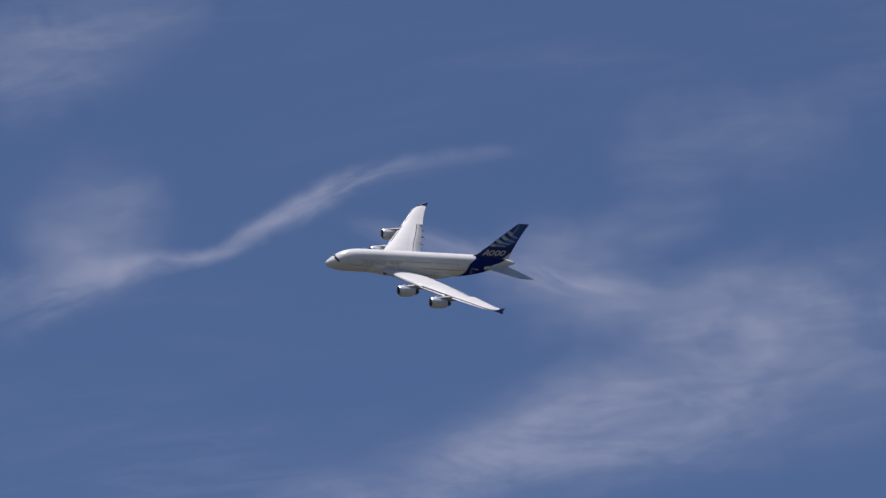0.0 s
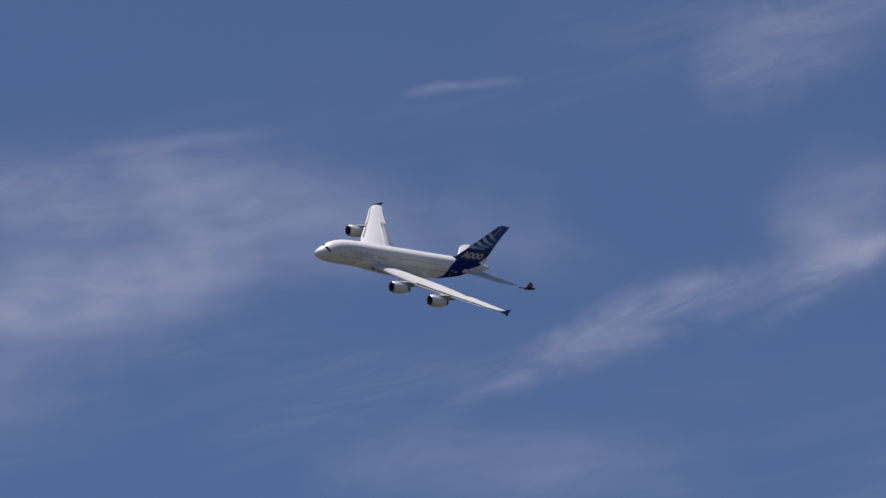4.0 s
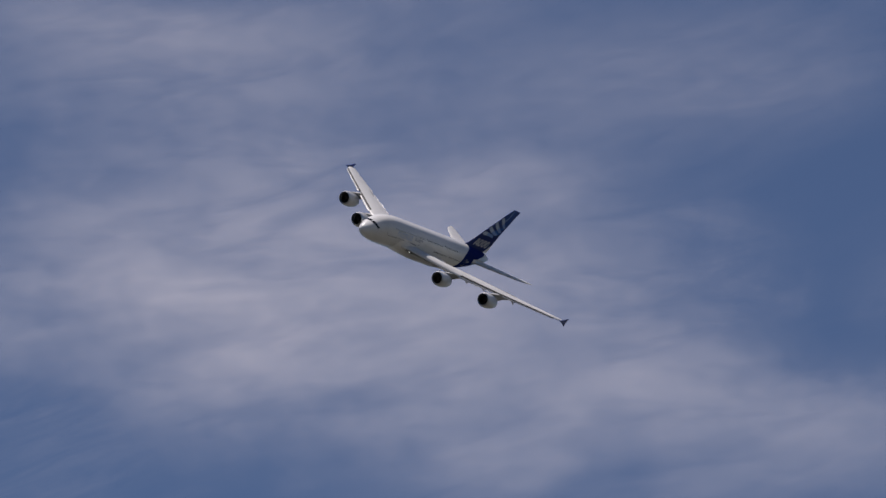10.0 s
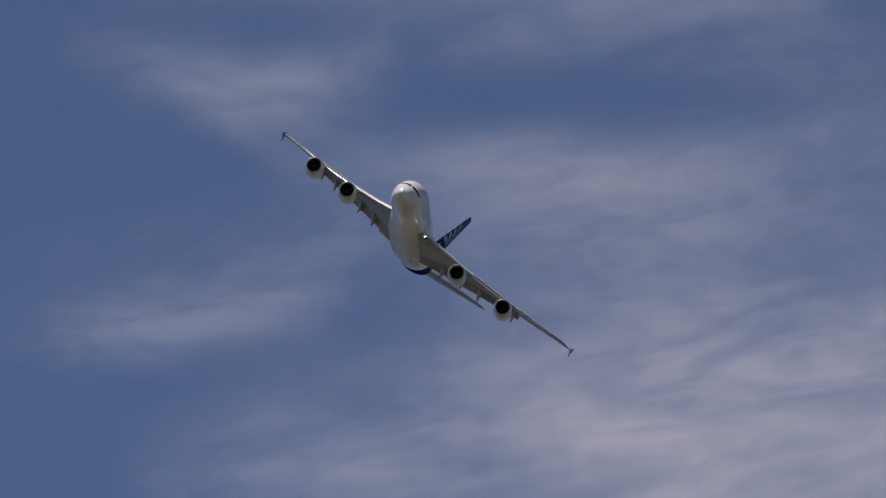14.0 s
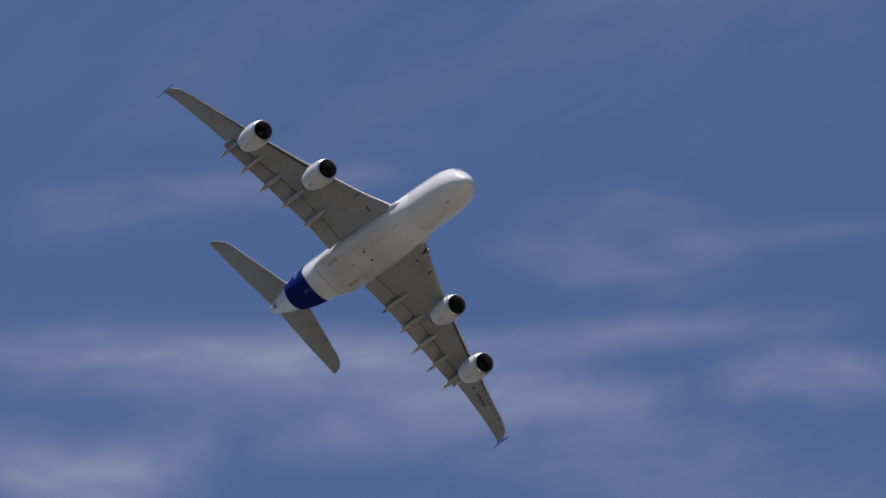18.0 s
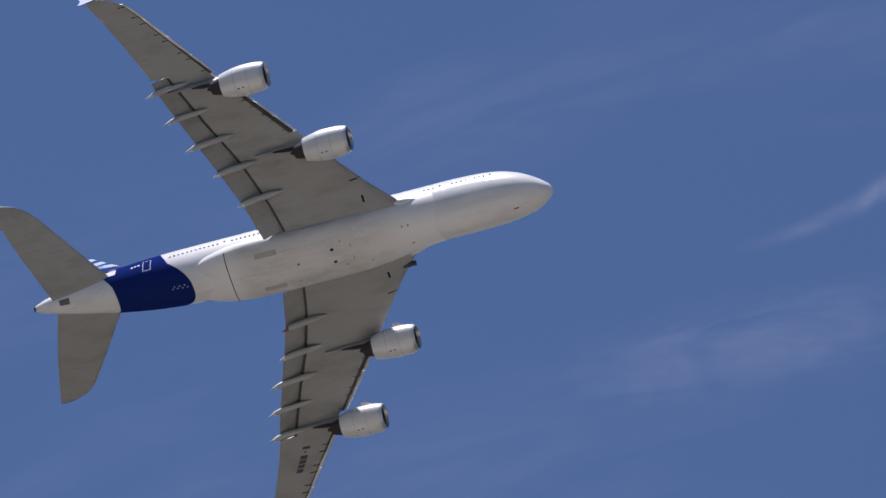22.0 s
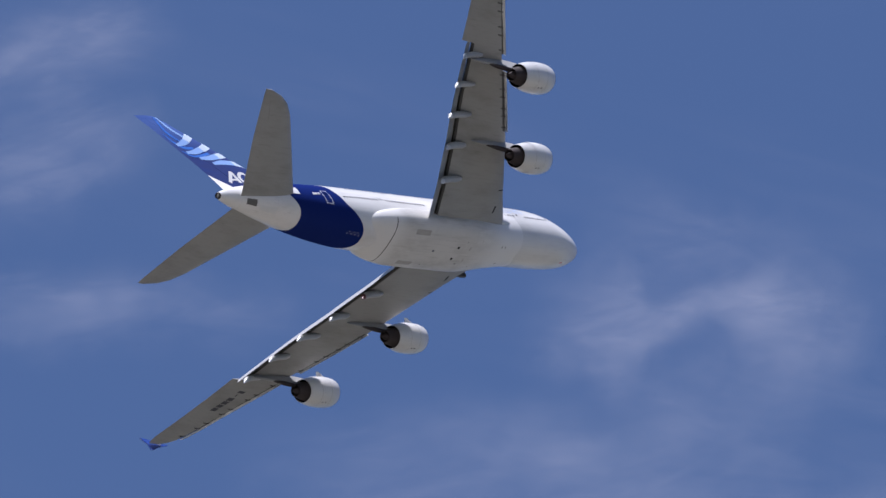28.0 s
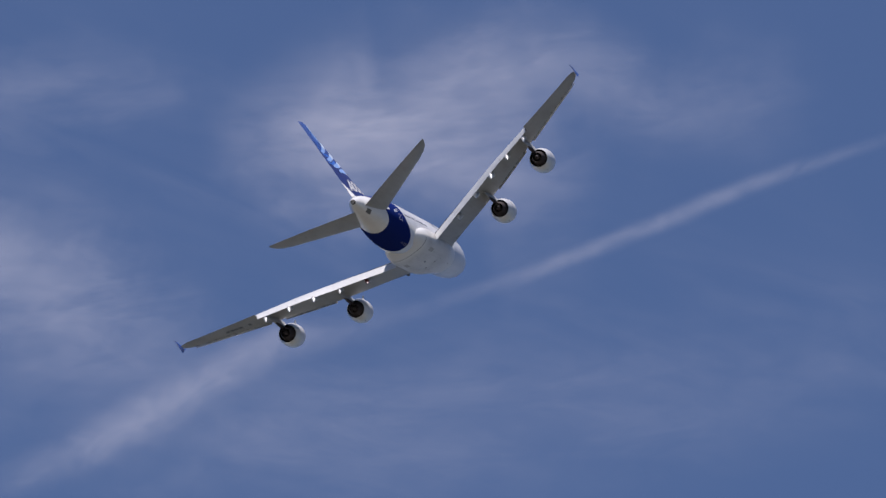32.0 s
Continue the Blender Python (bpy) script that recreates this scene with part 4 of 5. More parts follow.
def engine(place, y, front, z, side):
    yy = side * y
    body = part("nacelle", revolve(front, yy, z, [(0.42, 1.80, -0.1), (0.9, 1.92, -0.06), (1.6, 2.00, 0), (2.4, 2.03, 0), (3.4, 2.00, 0), (4.4, 1.88, 0), (5.3, 1.69, 0), (6.0, 1.50, 0), (6.0, 1.46, 0)]),
                M_NACELLE, airliner, "white engine nacelle with a polished lip")
    part("inlet_lip", revolve(front, yy, z, [(0.421, 1.803, -0.1), (0.16, 1.71, -0.12), (0.02, 1.62, -0.14), (0.0, 1.56, -0.14), (0.05, 1.50, -0.14), (0.3, 1.45, -0.1), (0.42, 1.44, -0.1)]), M_LIP, body, "polished metal inlet lip")
    part("inlet_duct", revolve(front, yy, z, [(0.42, 1.44, -0.1), (0.9, 1.46, 0), (1.7, 1.50, 0)]), M_DUCT, body)
    disc = part("fan_disc", revolve(front, yy, z, [(1.68, 1.50, 0), (1.72, 0.40, 0)], cap=False), M_DARK, body)
    part("spinner", revolve(front, yy, z, [(1.66, 0.42, 0), (1.3, 0.34, 0), (1.0, 0.19, 0), (0.86, 0.05, 0)], 20, cap=True), M_CORE, disc)
    for k in range(24):
        a0 = 2 * math.pi * k / 24
        rows = []
        for r in (0.4, 0.8, 1.2, 1.48):
            twist = 0.10 + 0.02 * r
            rows.append([P(front + b, yy + r * math.sin(a0 + s * twist / max(r, 0.5)), z + r * math.cos(a0 + s * twist / max(r, 0.5))) for b, s in ((1.38, -1), (1.64, 1))])
        part("fan_blade", loft(rows, closed=False, cap=False), M_FAN, disc)
    core = part("core_cowl", revolve(front, yy, z, [(4.9, 1.30, 0), (5.8, 1.20, 0), (6.7, 0.98, 0), (7.4, 0.78, 0), (7.4, 0.70, 0), (6.9, 0.70, 0)]), M_CORE, body, "dark core cowl behind the fan nozzle")
    part("bypass_duct", revolve(front, yy, z, [(5.99, 1.46, 0), (5.2, 1.52, 0), (4.5, 1.50, 0), (4.45, 1.25, 0)], cap=False), M_DARK, body)
    part("exhaust_cone", revolve(front, yy, z, [(6.8, 0.50, 0), (7.3, 0.44, 0), (7.7, 0.26, 0), (8.0, 0.06, 0)], 24, cap=True), M_CORE, core)
    for b, r in ((2.26, 2.031), (4.05, 1.935)):
        part("cowl_joint", revolve(front, yy, z, [(b, r, 0), (b + 0.05, r, 0)], cap=False), M_STAIN, body)
    # strake on the inboard shoulder
    base = [P(front + 1.3, yy - side * 1.38, z + 1.38), P(front + 3.0, yy - side * 1.44, z + 1.42), P(front + 3.0, yy - side * 1.85, z + 1.86), P(front + 2.4, yy - side * 1.83, z + 1.84)]
    off = Vector((0, 0.03, -0.03 * side))
    part("strake", loft([[p + off for p in base], [p - off for p in base]]), M_WHITE, body, "white strake on the nacelle shoulder")
    for b, a in ((2.9, 176), (3.5, 175)):
        spot = [P(front + b + db, yy + 2.035 * math.sin(radians(a + da)), z + 2.035 * math.cos(radians(a + da))) for db, da in ((0, 0), (0.26, 0), (0.26, 5), (0, 5))]
        part("vent", (spot, [(0, 1, 2, 3)]), M_DARK, body)
    if place == "inner" and side < 0:
        part("reverser_sleeve", revolve(front, yy, z, [(2.3, 2.04, 0), (3.4, 2.012, 0), (4.0, 1.96, 0)], cap=False), M_PANEL, body, "grey unpainted reverser sleeve")
    # pylon from the nacelle up to the wing
    rings = []
    le = lead(y)
    for b, low, high, half in ((front + 1.6, z + 1.98, z + 2.03, 0.06), (front + 3.2, z + 1.75, z + 2.32, 0.24), (front + 5.4, z + 1.30, max(z + 2.4, wing_z(y) - 0.05), 0.30),
                               (le + 0.6, z + 1.0, wing_z(y) + 0.05, 0.32), (le + 2.6, wing_z(y) - 1.15, wing_z(y) - 0.1, 0.28), (le + 5.6, wing_z(y) - 0.80, wing_z(y) - 0.1, 0.14), (le + 7.4, wing_z(y) - 0.45, wing_z(y) - 0.1, 0.04)):
        rings.append([P(b, yy - half, low + 0.1), P(b, yy, low), P(b, yy + half, low + 0.1), P(b, yy + half, high), P(b, yy - half, high)])
    rings.sort(key=lambda ring: -ring[0].x)
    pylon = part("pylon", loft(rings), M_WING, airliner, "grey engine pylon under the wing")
    part("pylon_fairing", pod([(P(front + 5.9, yy, z + 1.22), 0.5), (P(front + 7.0, yy, z + 1.2), 1.0), (P(front + 8.6, yy, z + 1.45), 0.9), (P(front + 10.6, yy, wing_z(y) - 0.75), 0.3)], 0.30, 0.36), M_CORE, pylon, "dark heat-stained pylon fairing")


for side in (1, -1):
    ys = sorted(set([1.0, 3.2] + spread(4, 27.2, 20) + [16.6, 16.7, 38.3, 38.45] + spread(27.3, 38.1, 12) + [38.8, 39.2, 39.6]))
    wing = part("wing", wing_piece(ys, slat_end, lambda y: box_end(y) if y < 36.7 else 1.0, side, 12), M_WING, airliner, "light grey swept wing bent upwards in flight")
    for y0, y1 in FLAPS:
        # shaded underside and sunlit top painted as two colours
        flap = part("flap", flap_geometry(y0, y1, side), M_WING, wing, "lowered trailing-edge flap, shaded grey underside put into its colour")
        part("flap_top", flap_geometry(y0, y1, side, True), M_FLAP, flap, "upper skin of the flap, sunlit white put into its colour")
    # filler strip whose dark colour stands in for shade in the flap gap
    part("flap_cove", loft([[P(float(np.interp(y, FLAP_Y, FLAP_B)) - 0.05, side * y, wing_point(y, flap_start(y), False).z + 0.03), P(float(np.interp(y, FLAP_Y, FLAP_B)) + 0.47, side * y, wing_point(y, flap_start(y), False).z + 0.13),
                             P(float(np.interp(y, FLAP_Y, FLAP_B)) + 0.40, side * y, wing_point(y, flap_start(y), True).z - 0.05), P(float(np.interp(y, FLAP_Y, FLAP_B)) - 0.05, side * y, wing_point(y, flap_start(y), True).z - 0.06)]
                            for y in spread(4.1, 27.2, 12)]), M_COVE, wing, "strip behind the wing box, painted dark as the shaded flap gap")
    for y0, y1 in AILERONS:
        part("aileron", wing_piece(spread(y0, y1, 3), 0.7615, 1.0, side, 6), M_WING, wing)
    part("tip_trailing_edge", wing_piece([36.65, 37.5, 38.3], 0.765, 1.0, side, 6), M_WING, wing)
    for y0, y1 in SLATS:
        slat = part("slat", slat_geometry(y0, y1, side), M_SLAT, wing, "bare metal leading-edge slat")
        # shade of the slat slot is painted on this edge
        part("fixed_edge", wing_piece(spread(y0, y1, 4), 0.022, 0.071, side, 5), M_COVE, wing, "fixed edge behind the slat, painted dark as the shaded slot")
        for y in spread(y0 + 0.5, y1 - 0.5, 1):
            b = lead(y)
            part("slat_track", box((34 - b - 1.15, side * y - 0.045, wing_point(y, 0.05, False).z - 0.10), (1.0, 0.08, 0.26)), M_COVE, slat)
    for y0, y1 in ((5.2, 8.4), (8.5, 13.0)):
        rings = [[wing_point(y, f, True, side, 0.012) for f in (0.10, 0.06, 0.03, 0.012, 0.0)] + [wing_point(y, f, False, side, 0.012) for f in (0.012, 0.03, 0.06, 0.10)] for y in spread(y0, y1, 5)]
        part("droop_nose", loft(rings, closed=False, cap=False), M_WING, wing, "drooping grey leading edge")
    gap = [[wing_point(y, f, False, side, 0.02) for f in (0.0, 0.02, 0.05, 0.09)] for y in (8.38, 8.55)]
    part("edge_gap", loft(gap, closed=False, cap=False), M_DARK, wing, "dark gap in the leading edge")
    for y, b0, b1, r in FAIRINGS:
        yy = side * y
        zl = wing_point(y, 0.7, False).z
        droop = [(0.0, 0.1, 0.05), (0.08, 0.55, 0.24), (0.25, 0.95, 0.46), (0.5, 1.0, 0.66), (0.7, 1.0, 0.95), (0.82, 0.82, 1.30), (0.97, 0.08, 1.9)]
        rail = part("flap_track_fairing", pod([(P(b0 + (b1 - b0) * f, yy, zl - d), s) for f, s, d in droop[:6]], r, r * 1.2), M_CANOE, wing, "grey canoe fairing of a flap track")
        part("fairing_tail", pod([(P(b0 + (b1 - b0) * f, yy, zl - d), s) for f, s, d in droop[5:]], r, r * 1.2), M_SIGNAL if side > 0 and y < 10 else M_FLAP, rail, "red tail of the fairing" if side > 0 and y < 10 else "white tail of the fairing")
    for place, y, front, z in ENGINES:
        engine(place, y, front, z, side)
    # wing-tip fence
    tip = wing_z(39.7)
    outline = [(47.6, 0.0), (49.6, 0.55), (51.6, 1.25), (52.1, 1.25), (51.6, 0.1), (51.9, -1.0), (51.4, -1.05), (50.0, -0.5)]
    part("wing_fence", loft([[P(b, side * (39.72 + d), tip + h) for b, h in outline] for d in (0.0, 0.10)]), M_BLUE, wing, "navy wing-tip fence", smooth=False)
    part("position_lamp", pod([(P(49.2, side * 39.55, tip), 0.3), (P(49.45, side * 39.6, tip), 1.0), (P(49.8, side * 39.6, tip), 0.3)], 0.14, 0.12, 8), M_WHITE, wing)
    # rounded fillet where the leading edge meets the body
    part("root_fillet", pod([(P(16.6, side * 3.0, -1.55), 0.1), (P(17.4, side * 3.2, -1.62), 0.55), (P(18.8, side * 3.45, -1.75), 0.95), (P(21.0, side * 3.75, -1.9), 1.1), (P(25.0, side * 3.9, -2.0), 1.0), (P(28.0, side * 3.9, -2.0), 0.5)], 0.5, 0.55, 18), M_NACELLE, wing, "white fillet at the wing root")
    # dark inlet under the wing root
    hole = []
    for b, y in ((23.75, 5.25), (23.75, 6.2), (24.05, 6.2), (24.05, 5.25)):
        hole.append(wing_point(y, (b - lead(y)) / (trail(y) - lead(y)), False, side, 0.02))
    part("root_outlet", (hole, [(0, 1, 2, 3)]), M_DARK, wing)
    # spoilers on the top, as slightly raised plates
    for k in range(7):
        y0 = 9.5 + 2.5 * k
        rows = [[wing_point(y, box_end(y) - 0.012 - df, True, side, 0.03) for df in (0.0, 0.05, 0.10)] for y in (y0, y0 + 1.2, y0 + 2.42)]
        part("spoiler", loft(rows, closed=False, cap=False), M_PANEL, wing)

port_wing = [o for o in airliner.children if o.name.startswith("wing") and not o.name.startswith("wing_")][0]
# registration under the port wing, as plain bars
for k, (wide, f0, f1) in enumerate(((0.42, 0.40, 0.55), (0.34, 0.46, 0.49), (0.56, 0.40, 0.55), (0.56, 0.40, 0.55), (0.52, 0.40, 0.55), (0.56, 0.40, 0.55))):
    y = 29.0 + 0.68 * k
    mark = [wing_point(y + dy, f, False, 1, 0.014) for dy, f in ((0, f0), (wide, f0), (wide, f1), (0, f1))]
    part("registration_bar", (mark, [(0, 1, 2, 3)]), M_INK, port_wing)
tube = [(20.05, 0.25), (20.05, 0.33), (20.9, 0.36), (21.9, 0.3), (21.9, 0.05)]
bore = [(20.05, 0.25), (20.72, 0.23)]
housing = part("lamp_housing", joined(*[loft([[P(b, 5.2 + r * math.sin(2 * math.pi * k / 16), -2.06 + r * math.cos(2 * math.pi * k / 16)) for k in range(16)] for b, r in run], cap=False) for run in (tube, bore)]), M_COVE, port_wing, "dark housing of the landing lamp")
lens = [P(20.70, 5.2 + 0.16 * math.sin(2 * math.pi * k / 16), -2.06 + 0.16 * math.cos(2 * math.pi * k / 16)) for k in range(16)]
part("landing_lamp", (lens, [tuple(range(16))]), M_LAMP, housing, "lit landing lamp in the wing root")

# ---- tail ----
TAIL_Y = [0.0, 1.6, 3.5, 8.9, 12.4, 13.8, 14.6, 15.1]
TAIL_LE = [58.0, 59.2, 60.6, 64.4, 66.9, 68.3, 69.8, 71.8]
TAIL_TE = [68.1, 68.6, 69.3, 71.2, 72.2, 72.6, 72.8, 72.9]


def tail_point(y, f, upper, side):
    b0, b1 = float(np.interp(y, TAIL_Y, TAIL_LE)), float(np.interp(y, TAIL_Y, TAIL_TE))
    z = 1.05 + y * 0.15 + (b0 + (b1 - b0) * f - 69.0) * 0.09  # trimmed nose down
    h = foil(f, 0.10) * (b1 - b0)
    return P(b0 + (b1 - b0) * f, side * y, z + (h if upper else -h))


def tail_piece(ys, f0, f1, side, n=9):
    rings = []
    for y in ys:
        fs = [f0 + (f1 - f0) * (k / n) ** (1.6 if f0 == 0 else 1.0) for k in range(n + 1)]
        rings.append([tail_point(y, f, True, side) for f in fs] + [tail_point(y, f, False, side) for f in reversed(fs)])
    return loft(rings)


for side in (1, -1):
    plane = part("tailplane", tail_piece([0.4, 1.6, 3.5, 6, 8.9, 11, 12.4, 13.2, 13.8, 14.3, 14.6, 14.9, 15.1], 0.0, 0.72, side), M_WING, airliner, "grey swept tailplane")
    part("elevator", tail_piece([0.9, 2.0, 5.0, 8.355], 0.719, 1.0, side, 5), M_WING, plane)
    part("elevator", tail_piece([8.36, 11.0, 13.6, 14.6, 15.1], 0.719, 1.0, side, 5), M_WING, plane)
    part("tailplane_root", decal(skin, 59.0, 61.4, side * 82, side * 103, 0.03), M_WHITE, plane, "white root plate of the tailplane")

FIN_Z = [2.5, 4.2, 5.0, 7.5, 11.1, 15.0, 17.3, 17.8]
FIN_LE = [53.0, 55.0, 56.5, 59.0, 62.5, 66.3, 68.5, 69.3]
FIN_TE = [68.6, 68.9, 69.0, 69.5, 70.6, 72.0, 73.0, 73.2]


def fin_point(z, f, upper, proud=0.0):
    b0, b1 = float(np.interp(z, FIN_Z, FIN_LE)), float(np.interp(z, FIN_Z, FIN_TE))
    h = foil(f, 0.095) * (b1 - b0) + proud
    return P(b0 + (b1 - b0) * f, h if upper else -h, z)


def fin_piece(zs, f0, f1, n=9):
    rings = []
    for z in zs:
        fs = [f0 + (f1 - f0) * (k / n) ** (1.6 if f0 == 0 else 1.0) for k in range(n + 1)]
        rings.append([fin_point(z, f, True) for f in fs] + [fin_point(z, f, False) for f in reversed(fs)])
    return loft(rings)


fin = part("fin", fin_piece([2.5, 3.4, 4.2, 4.6, 5.0, 6.2, 7.5, 9.2, 11.1, 13, 15, 16.5, 17.3, 17.65, 17.8], 0.0, 0.715), M_FIN, airliner, "navy tail fin with curved light stripes")
part("rudder", fin_piece([3.6, 5.0, 7.0, 9.45], 0.722, 1.0, 5), M_FIN, fin, "lower rudder, navy and white")
part("rudder", fin_piece([9.5, 12, 15, 17.3, 17.75], 0.722, 1.0, 5), M_FIN, fin, "navy upper rudder")


def fin_decal(centre, widths, side, proud=0.02, n=16):
    """A strip on the fin along points (metres behind the nose, height), with its own widths."""
    rows = []
    for i in range(n + 1):
        b, z = along(centre, i / n)
        b2, z2 = along(centre, min(1.0, i / n + 0.03))
        b1, z1 = along(centre, max(0.0, i / n - 0.03))
        d = Vector((b2 - b1, z2 - z1)).normalized()
        w = float(np.interp(i / n, np.linspace(0, 1, len(widths)), widths)) / 2
        row = []
        for s in (-1, 0, 1):
            bb, zz = b - d.y * w * s, min(17.7, z + d.x * w * s)
            b0, bt = float(np.interp(zz, FIN_Z, FIN_LE)), float(np.interp(zz, FIN_Z, FIN_TE))
            row.append(fin_point(zz, float(np.clip((bb - b0) / (bt - b0), 0.01, 0.995)), side > 0, proud))
        rows.append(row)
    return loft(rows, closed=False, cap=False)


for side in (1, -1):
    # four bands that leave the leading edge, cross the fin and fade towards its trailing edge
    for edge, aft in (([(65.5, 14.75), (66.6, 13.85), (67.7, 13.0)], [(67.7, 13.0), (68.9, 12.4), (70.2, 12.0)]),
                      ([(63.7, 13.05), (64.9, 12.0), (66.3, 11.35)], [(66.3, 11.35), (68.0, 10.75), (69.5, 10.6)]),
                      ([(61.8, 11.35), (63.0, 10.55), (64.4, 10.1)], [(64.4, 10.1), (66.2, 9.65), (68.0, 9.5)]),
                      ([(59.4, 9.25), (60.9, 8.95), (62.4, 8.95)], [(62.4, 8.95), (64.6, 8.85), (66.4, 8.55)])):
        part("tail_stripe", fin_decal(edge, [1.05, 1.15, 1.0], side, 0.03), M_PALE, fin, "pale end of a tail stripe")
        part("tail_stripe", fin_decal(aft, [1.0, 0.85, 0.45], side, 0.028), M_SKYBLUE, fin, "light blue tail stripe")
    # thin arcs from the uppermost bands up to the tip
    part("tail_stripe", fin_decal([(67.4, 13.7), (68.5, 14.9), (69.1, 16.3), (69.4, 17.6)], [0.5, 0.6, 0.5, 0.3], side, 0.026), M_SKYBLUE, fin, "light blue tail stripe")
    part("tail_stripe", fin_decal([(68.9, 12.7), (69.9, 14.2), (70.1, 15.9), (69.9, 17.6)], [0.4, 0.5, 0.4, 0.25], side, 0.024), M_MIDBLUE, fin, "mid blue tail stripe")
    part("tail_stripe", fin_decal([(66.1, 15.5), (67.2, 16.35), (68.2, 17.1), (69.0, 17.6)], [0.25, 0.3, 0.25, 0.15], side, 0.024), M_SKYBLUE, fin, "light blue tail stripe")
    part("tail_stripe", fin_decal([(67.6, 11.5), (69.2, 11.55), (70.3, 12.6), (70.9, 14.2)], [0.5, 0.5, 0.35, 0.15], side, 0.022), M_MIDBLUE, fin, "mid blue tail stripe")
    part("tail_stripe", fin_decal([(65.5, 10.6), (67.4, 10.05), (69.0, 9.95), (70.1, 10.9)], [0.45, 0.45, 0.35, 0.15], side, 0.022), M_MIDBLUE, fin, "mid blue tail stripe")
    # white lettering at the foot of the fin, as plain leaning shapes: a triangle and three rings
    foot, tall, lean = 4.85, 2.2, 0.42
    at = (lambda b: 58.2 + 0.9 * (b - 58.7)) if side > 0 else (lambda b: 66.4 - 0.9 * (b - 58.7))
    tent = [fin_decal([(at(58.7), foot), (at(59.7), foot + tall / 2), (at(60.7), foot + tall)], [0.5] * 3, side, 0.03),
            fin_decal([(at(60.7), foot + tall), (at(60.75), foot + tall / 2), (at(60.8), foot)], [0.5] * 3, side, 0.032),
            fin_decal([(at(59.3), foot + 0.6), (at(60.0), foot + 0.6), (at(60.7), foot + 0.6)], [0.38] * 3, side, 0.034)]
    part("tail_marking", joined(*tent), M_LETTER, fin, "white triangle")
    for b in (62.4, 64.8, 67.2):
        loop = [(at(b + 0.85 * math.cos(a) + lean * math.sin(a)), foot + tall / 2 + (tall / 2 - 0.22) * math.sin(a)) for a in [2 * math.pi * k / 16 for k in range(17)]]
        part("tail_marking", fin_decal(loop, [0.48] * 3, side, 0.03, 48), M_LETTER, fin, "white leaning ring")


# ---- bird ----
def bird_blade(points, thick):
    """A thin feathered blade from its outline (forward, left, up)."""
    return loft([[Vector(p) + Vector((0, 0, d)) for p in points] for d in (-thick, thick)])


bird = tagged(new("bird"), "small black bird gliding past, seen dark against the sky", "bird")
part("body", pod([(Vector((0.24, 0, 0)), 0.15), (Vector((0.2, 0, 0)), 0.5), (Vector((0.12, 0, 0)), 0.75), (Vector((0, 0, 0)), 1.0), (Vector((-0.12, 0, 0)), 0.75), (Vector((-0.22, 0, 0.01)), 0.3)], 0.065, 0.07, 12), M_BIRD, bird)
part("beak", pod([(Vector((0.23, 0, 0)), 1.0), (Vector((0.29, 0, -0.01)), 0.1)], 0.016, 0.016, 8), M_INK, bird)
part("tail", bird_blade([(-0.2, 0.025, 0), (-0.38, 0.075, 0), (-0.39, -0.075, 0), (-0.2, -0.025, 0)], 0.006), M_BIRD, bird)
for side in (1, -1):
    part("wing", bird_blade([(0.1, side * 0.04, 0.02), (0.13, side * 0.2, 0.07), (0.03, side * 0.46, 0.10), (-0.06, side * 0.44, 0.10), (-0.08, side * 0.2, 0.06), (-0.1, side * 0.04, 0.02)], 0.007), M_BIRD, bird)


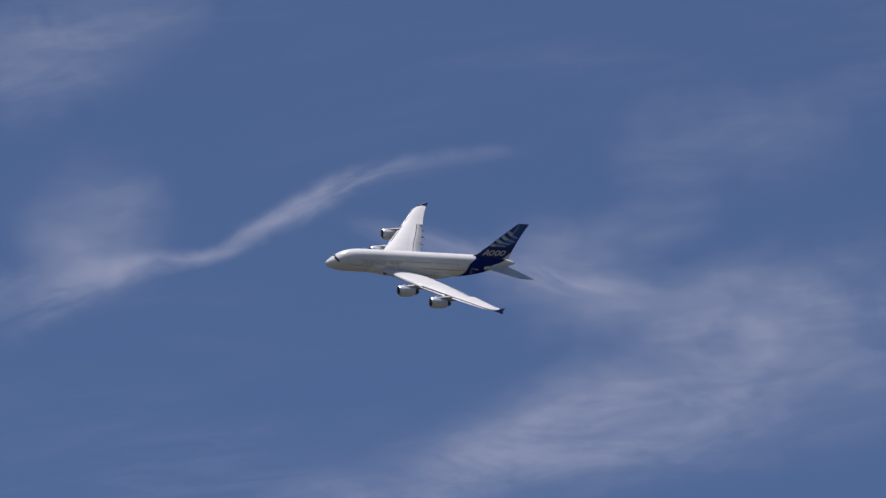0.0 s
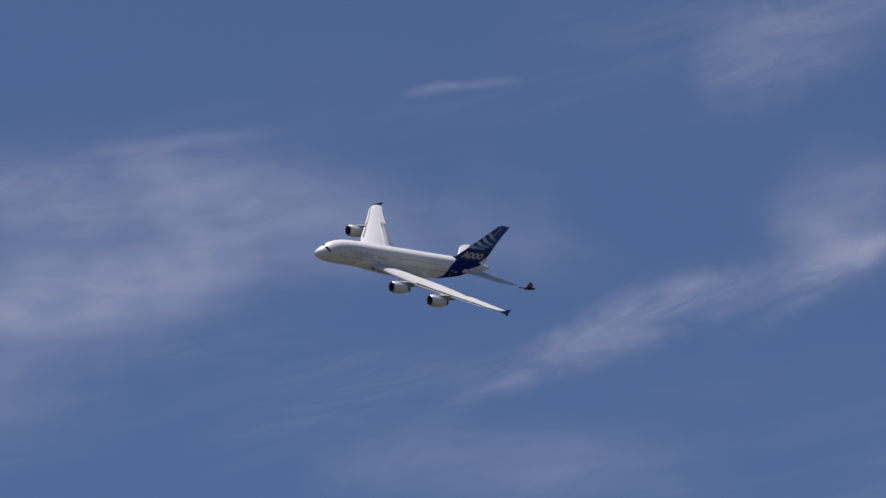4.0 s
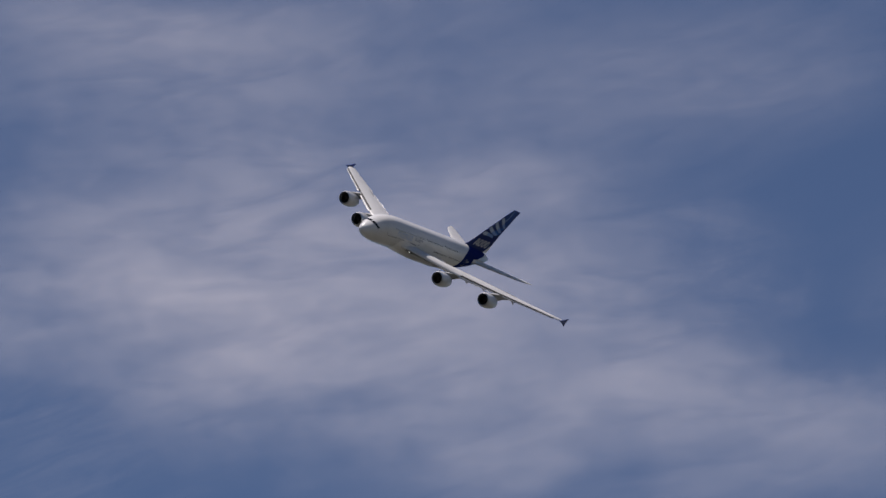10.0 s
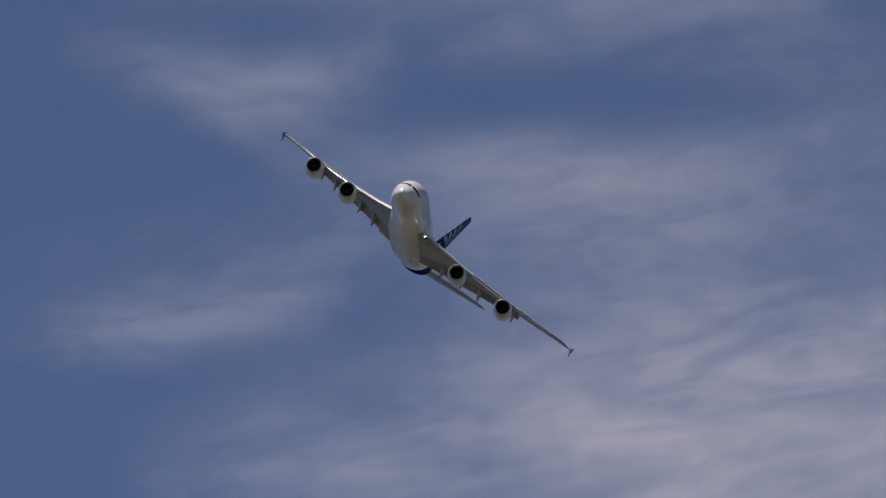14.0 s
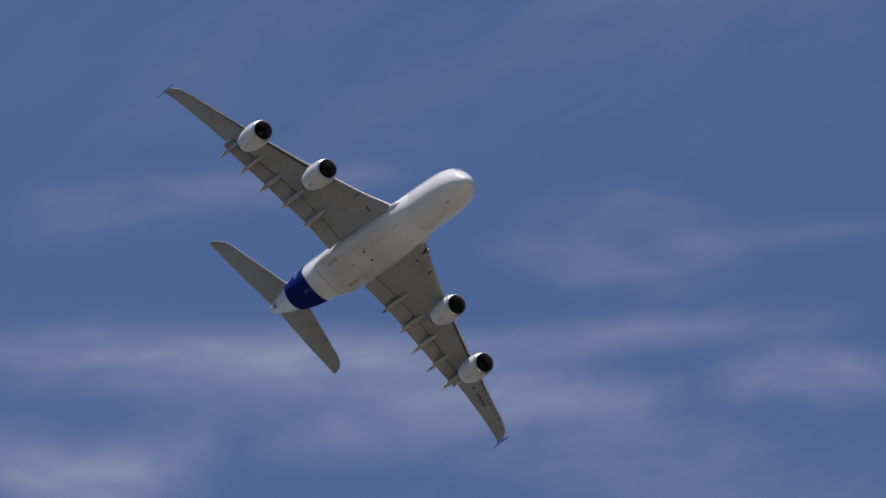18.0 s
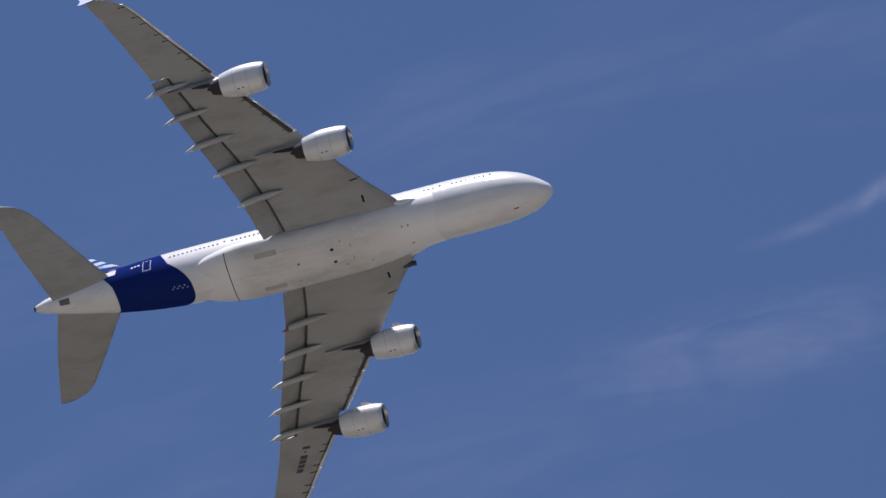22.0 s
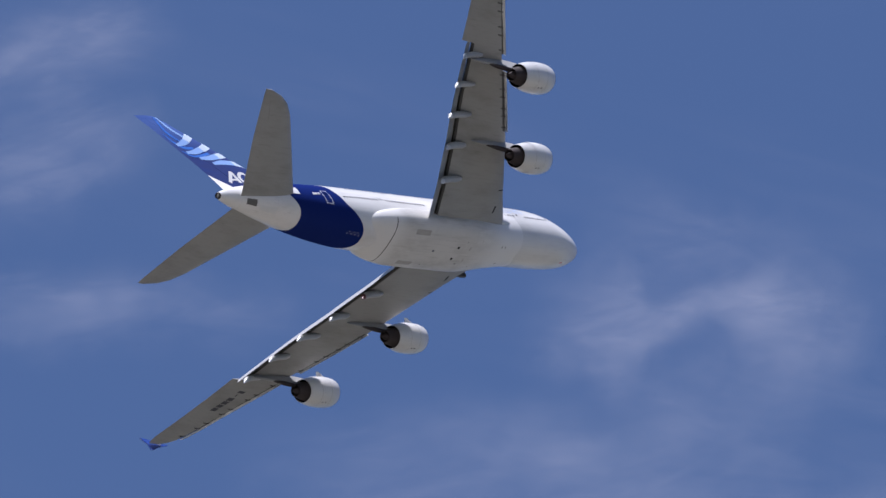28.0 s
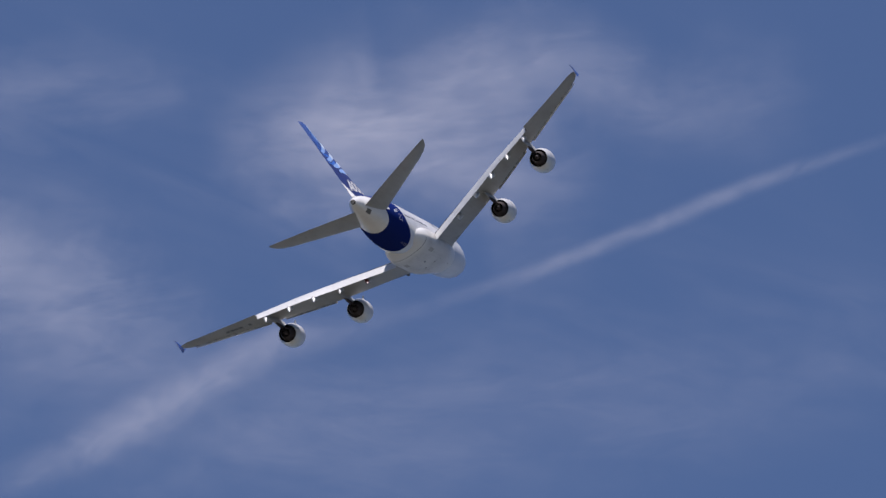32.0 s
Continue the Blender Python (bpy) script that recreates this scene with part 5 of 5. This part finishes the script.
# ---- flight ----
def motions():
    walk(airliner, [
        (0.0, pose(-9.46, 1600.32, 776.66, -51.64, 7.60, -157.17)),
        (0.5, pose(-43.32, 1585.99, 768.13, -50.02, 8.04, -154.25)),
        (1.0, pose(-76.50, 1570.11, 759.27, -48.83, 8.37, -151.24)),
        (1.5, pose(-108.91, 1552.79, 750.23, -48.36, 8.53, -147.88)),
        (2.0, pose(-140.90, 1538.27, 743.32, -48.42, 8.53, -144.29)),
        (2.5, pose(-172.61, 1528.14, 739.52, -48.61, 8.53, -140.62)),
        (3.0, pose(-202.74, 1512.89, 734.27, -48.20, 8.78, -137.38)),
        (3.5, pose(-231.04, 1491.83, 726.84, -47.33, 9.15, -134.46)),
        (4.0, pose(-257.74, 1467.21, 718.04, -46.42, 9.45, -131.63)),
        (4.5, pose(-283.19, 1441.07, 708.83, -45.89, 9.49, -128.62)),
        (5.0, pose(-307.82, 1415.75, 700.58, -46.05, 9.34, -125.38)),
        (5.5, pose(-332.05, 1393.35, 694.72, -46.60, 9.62, -122.29)),
        (6.0, pose(-354.62, 1368.87, 688.28, -46.97, 10.26, -119.26)),
        (6.5, pose(-374.10, 1337.75, 678.55, -46.68, 10.97, -116.20)),
        (7.0, pose(-391.11, 1303.43, 667.16, -45.74, 11.65, -113.26)),
        (7.5, pose(-406.82, 1270.00, 656.15, -44.38, 12.29, -110.64)),
        (8.0, pose(-421.76, 1238.34, 645.98, -43.23, 12.83, -108.06)),
        (8.5, pose(-436.00, 1208.09, 636.48, -42.90, 13.39, -105.21)),
        (9.0, pose(-448.91, 1177.59, 626.78, -43.11, 13.89, -101.91)),
        (9.5, pose(-459.76, 1145.71, 616.28, -43.51, 14.30, -98.10)),
        (10.0, pose(-468.42, 1113.09, 605.29, -44.05, 14.45, -94.21)),
        (10.5, pose(-474.90, 1080.14, 594.13, -44.68, 14.27, -90.50)),
        (11.0, pose(-478.79, 1045.97, 582.53, -44.70, 13.97, -86.92)),
        (11.5, pose(-479.87, 1010.21, 570.24, -43.57, 13.75, -83.42)),
        (12.0, pose(-478.92, 974.61, 558.10, -42.01, 13.47, -79.65)),
        (12.5, pose(-476.49, 940.54, 546.93, -40.81, 13.04, -75.48)),
        (13.0, pose(-471.54, 906.93, 536.21, -40.01, 12.59, -71.17)),
        (13.5, pose(-463.29, 872.73, 525.21, -39.39, 12.16, -67.38)),
        (14.0, pose(-452.42, 838.68, 514.31, -38.87, 11.82, -63.90)),
        (14.5, pose(-439.87, 805.88, 504.05, -38.35, 11.63, -60.65)),
        (15.0, pose(-426.08, 774.68, 494.50, -37.65, 11.48, -57.27)),
        (15.5, pose(-410.86, 744.80, 485.37, -36.80, 11.29, -53.69)),
        (16.0, pose(-393.90, 715.83, 476.25, -35.92, 11.09, -49.97)),
        (16.5, pose(-374.86, 687.38, 466.75, -35.09, 10.86, -46.12)),
        (17.0, pose(-353.29, 658.88, 456.28, -34.45, 10.55, -42.23)),
        (17.5, pose(-328.85, 630.86, 445.07, -33.98, 10.03, -38.40)),
        (18.0, pose(-305.80, 609.64, 437.97, -33.22, 9.31, -34.70)),
        (18.5, pose(-285.42, 599.72, 438.40, -31.83, 8.55, -31.08)),
        (19.0, pose(-263.63, 592.30, 440.09, -29.90, 7.85, -28.02)),
        (19.5, pose(-236.69, 577.86, 435.31, -28.11, 6.25, -24.66)),
        (20.0, pose(-206.94, 560.68, 428.04, -26.85, 3.95, -21.53)),
        (20.5, pose(-176.07, 546.87, 423.43, -26.24, 1.49, -18.15)),
        (21.0, pose(-143.95, 534.54, 420.12, -26.00, -0.87, -14.91)),
        (21.5, pose(-110.26, 521.54, 416.32, -25.39, -3.01, -12.22)),
        (22.0, pose(-75.96, 510.51, 414.12, -24.66, -5.20, -9.85)),
        (22.5, pose(-41.53, 503.50, 415.39, -23.82, -7.35, -7.53)),
        (23.0, pose(-6.84, 494.45, 414.87, -22.78, -9.28, -5.52)),
        (23.5, pose(27.19, 475.98, 406.39, -21.64, -11.44, -4.23)),
        (24.0, pose(58.21, 447.78, 389.69, -21.31, -13.63, -2.44)),
        (24.5, pose(86.54, 417.09, 371.11, -21.41, -16.06, -1.30)),
        (25.0, pose(115.81, 396.75, 362.21, -21.29, -18.68, 0.22)),
        (25.5, pose(149.10, 391.40, 367.88, -21.40, -21.17, 1.04)),
        (26.0, pose(182.64, 388.63, 377.33, -21.92, -22.96, 1.90)),
        (26.5, pose(215.19, 385.16, 386.76, -22.72, -24.11, 3.02)),
        (27.0, pose(247.37, 381.94, 396.34, -23.65, -25.04, 4.39)),
        (27.5, pose(280.00, 380.22, 406.78, -24.61, -26.21, 6.01)),
        (28.0, pose(313.05, 380.20, 418.05, -25.50, -27.76, 7.85)),
        (28.5, pose(344.18, 379.84, 428.48, -25.80, -29.29, 9.65)),
        (29.0, pose(373.51, 379.68, 438.63, -25.86, -30.46, 11.71)),
        (29.5, pose(402.24, 380.76, 449.72, -26.04, -30.82, 13.21)),
        (30.0, pose(430.80, 382.99, 461.30, -25.91, -30.40, 14.48)),
        (30.5, pose(459.45, 386.08, 472.65, -25.89, -29.61, 16.24)),
        (31.0, pose(488.05, 390.64, 483.94, -26.31, -29.08, 18.21)),
        (31.5, pose(517.11, 396.71, 495.24, -26.78, -29.18, 20.14)),
        (32.0, pose(546.39, 404.36, 506.85, -26.73, -29.52, 22.31)),
    ])
    walk(bird, [
        (0.0, pose(-92.54, 144.27, 82.62, 15.9, 0, 19.42)),
        (2.5, pose(-50.10, 159.24, 82.34, 8.4, 0, 19.42)),
        (3.5, pose(-33.12, 165.22, 82.20, 8.6, 0, 19.42)),
        (4.5, pose(-16.15, 171.21, 82.49, 12.0, 0, 19.42)),
        (5.5, pose(0.83, 177.19, 82.78, 15.4, 0, 19.42)),
        (8.0, pose(43.27, 192.16, 82.20, 10.6, 0, 19.42)),
        (12.0, pose(111.17, 216.10, 82.40, 15.8, 0, 19.42)),
        (16.0, pose(179.07, 240.05, 82.70, 8.5, 0, 19.42)),
        (32.0, pose(450.68, 335.82, 82.21, 14.8, 0, 19.42)),
    ])


motions()
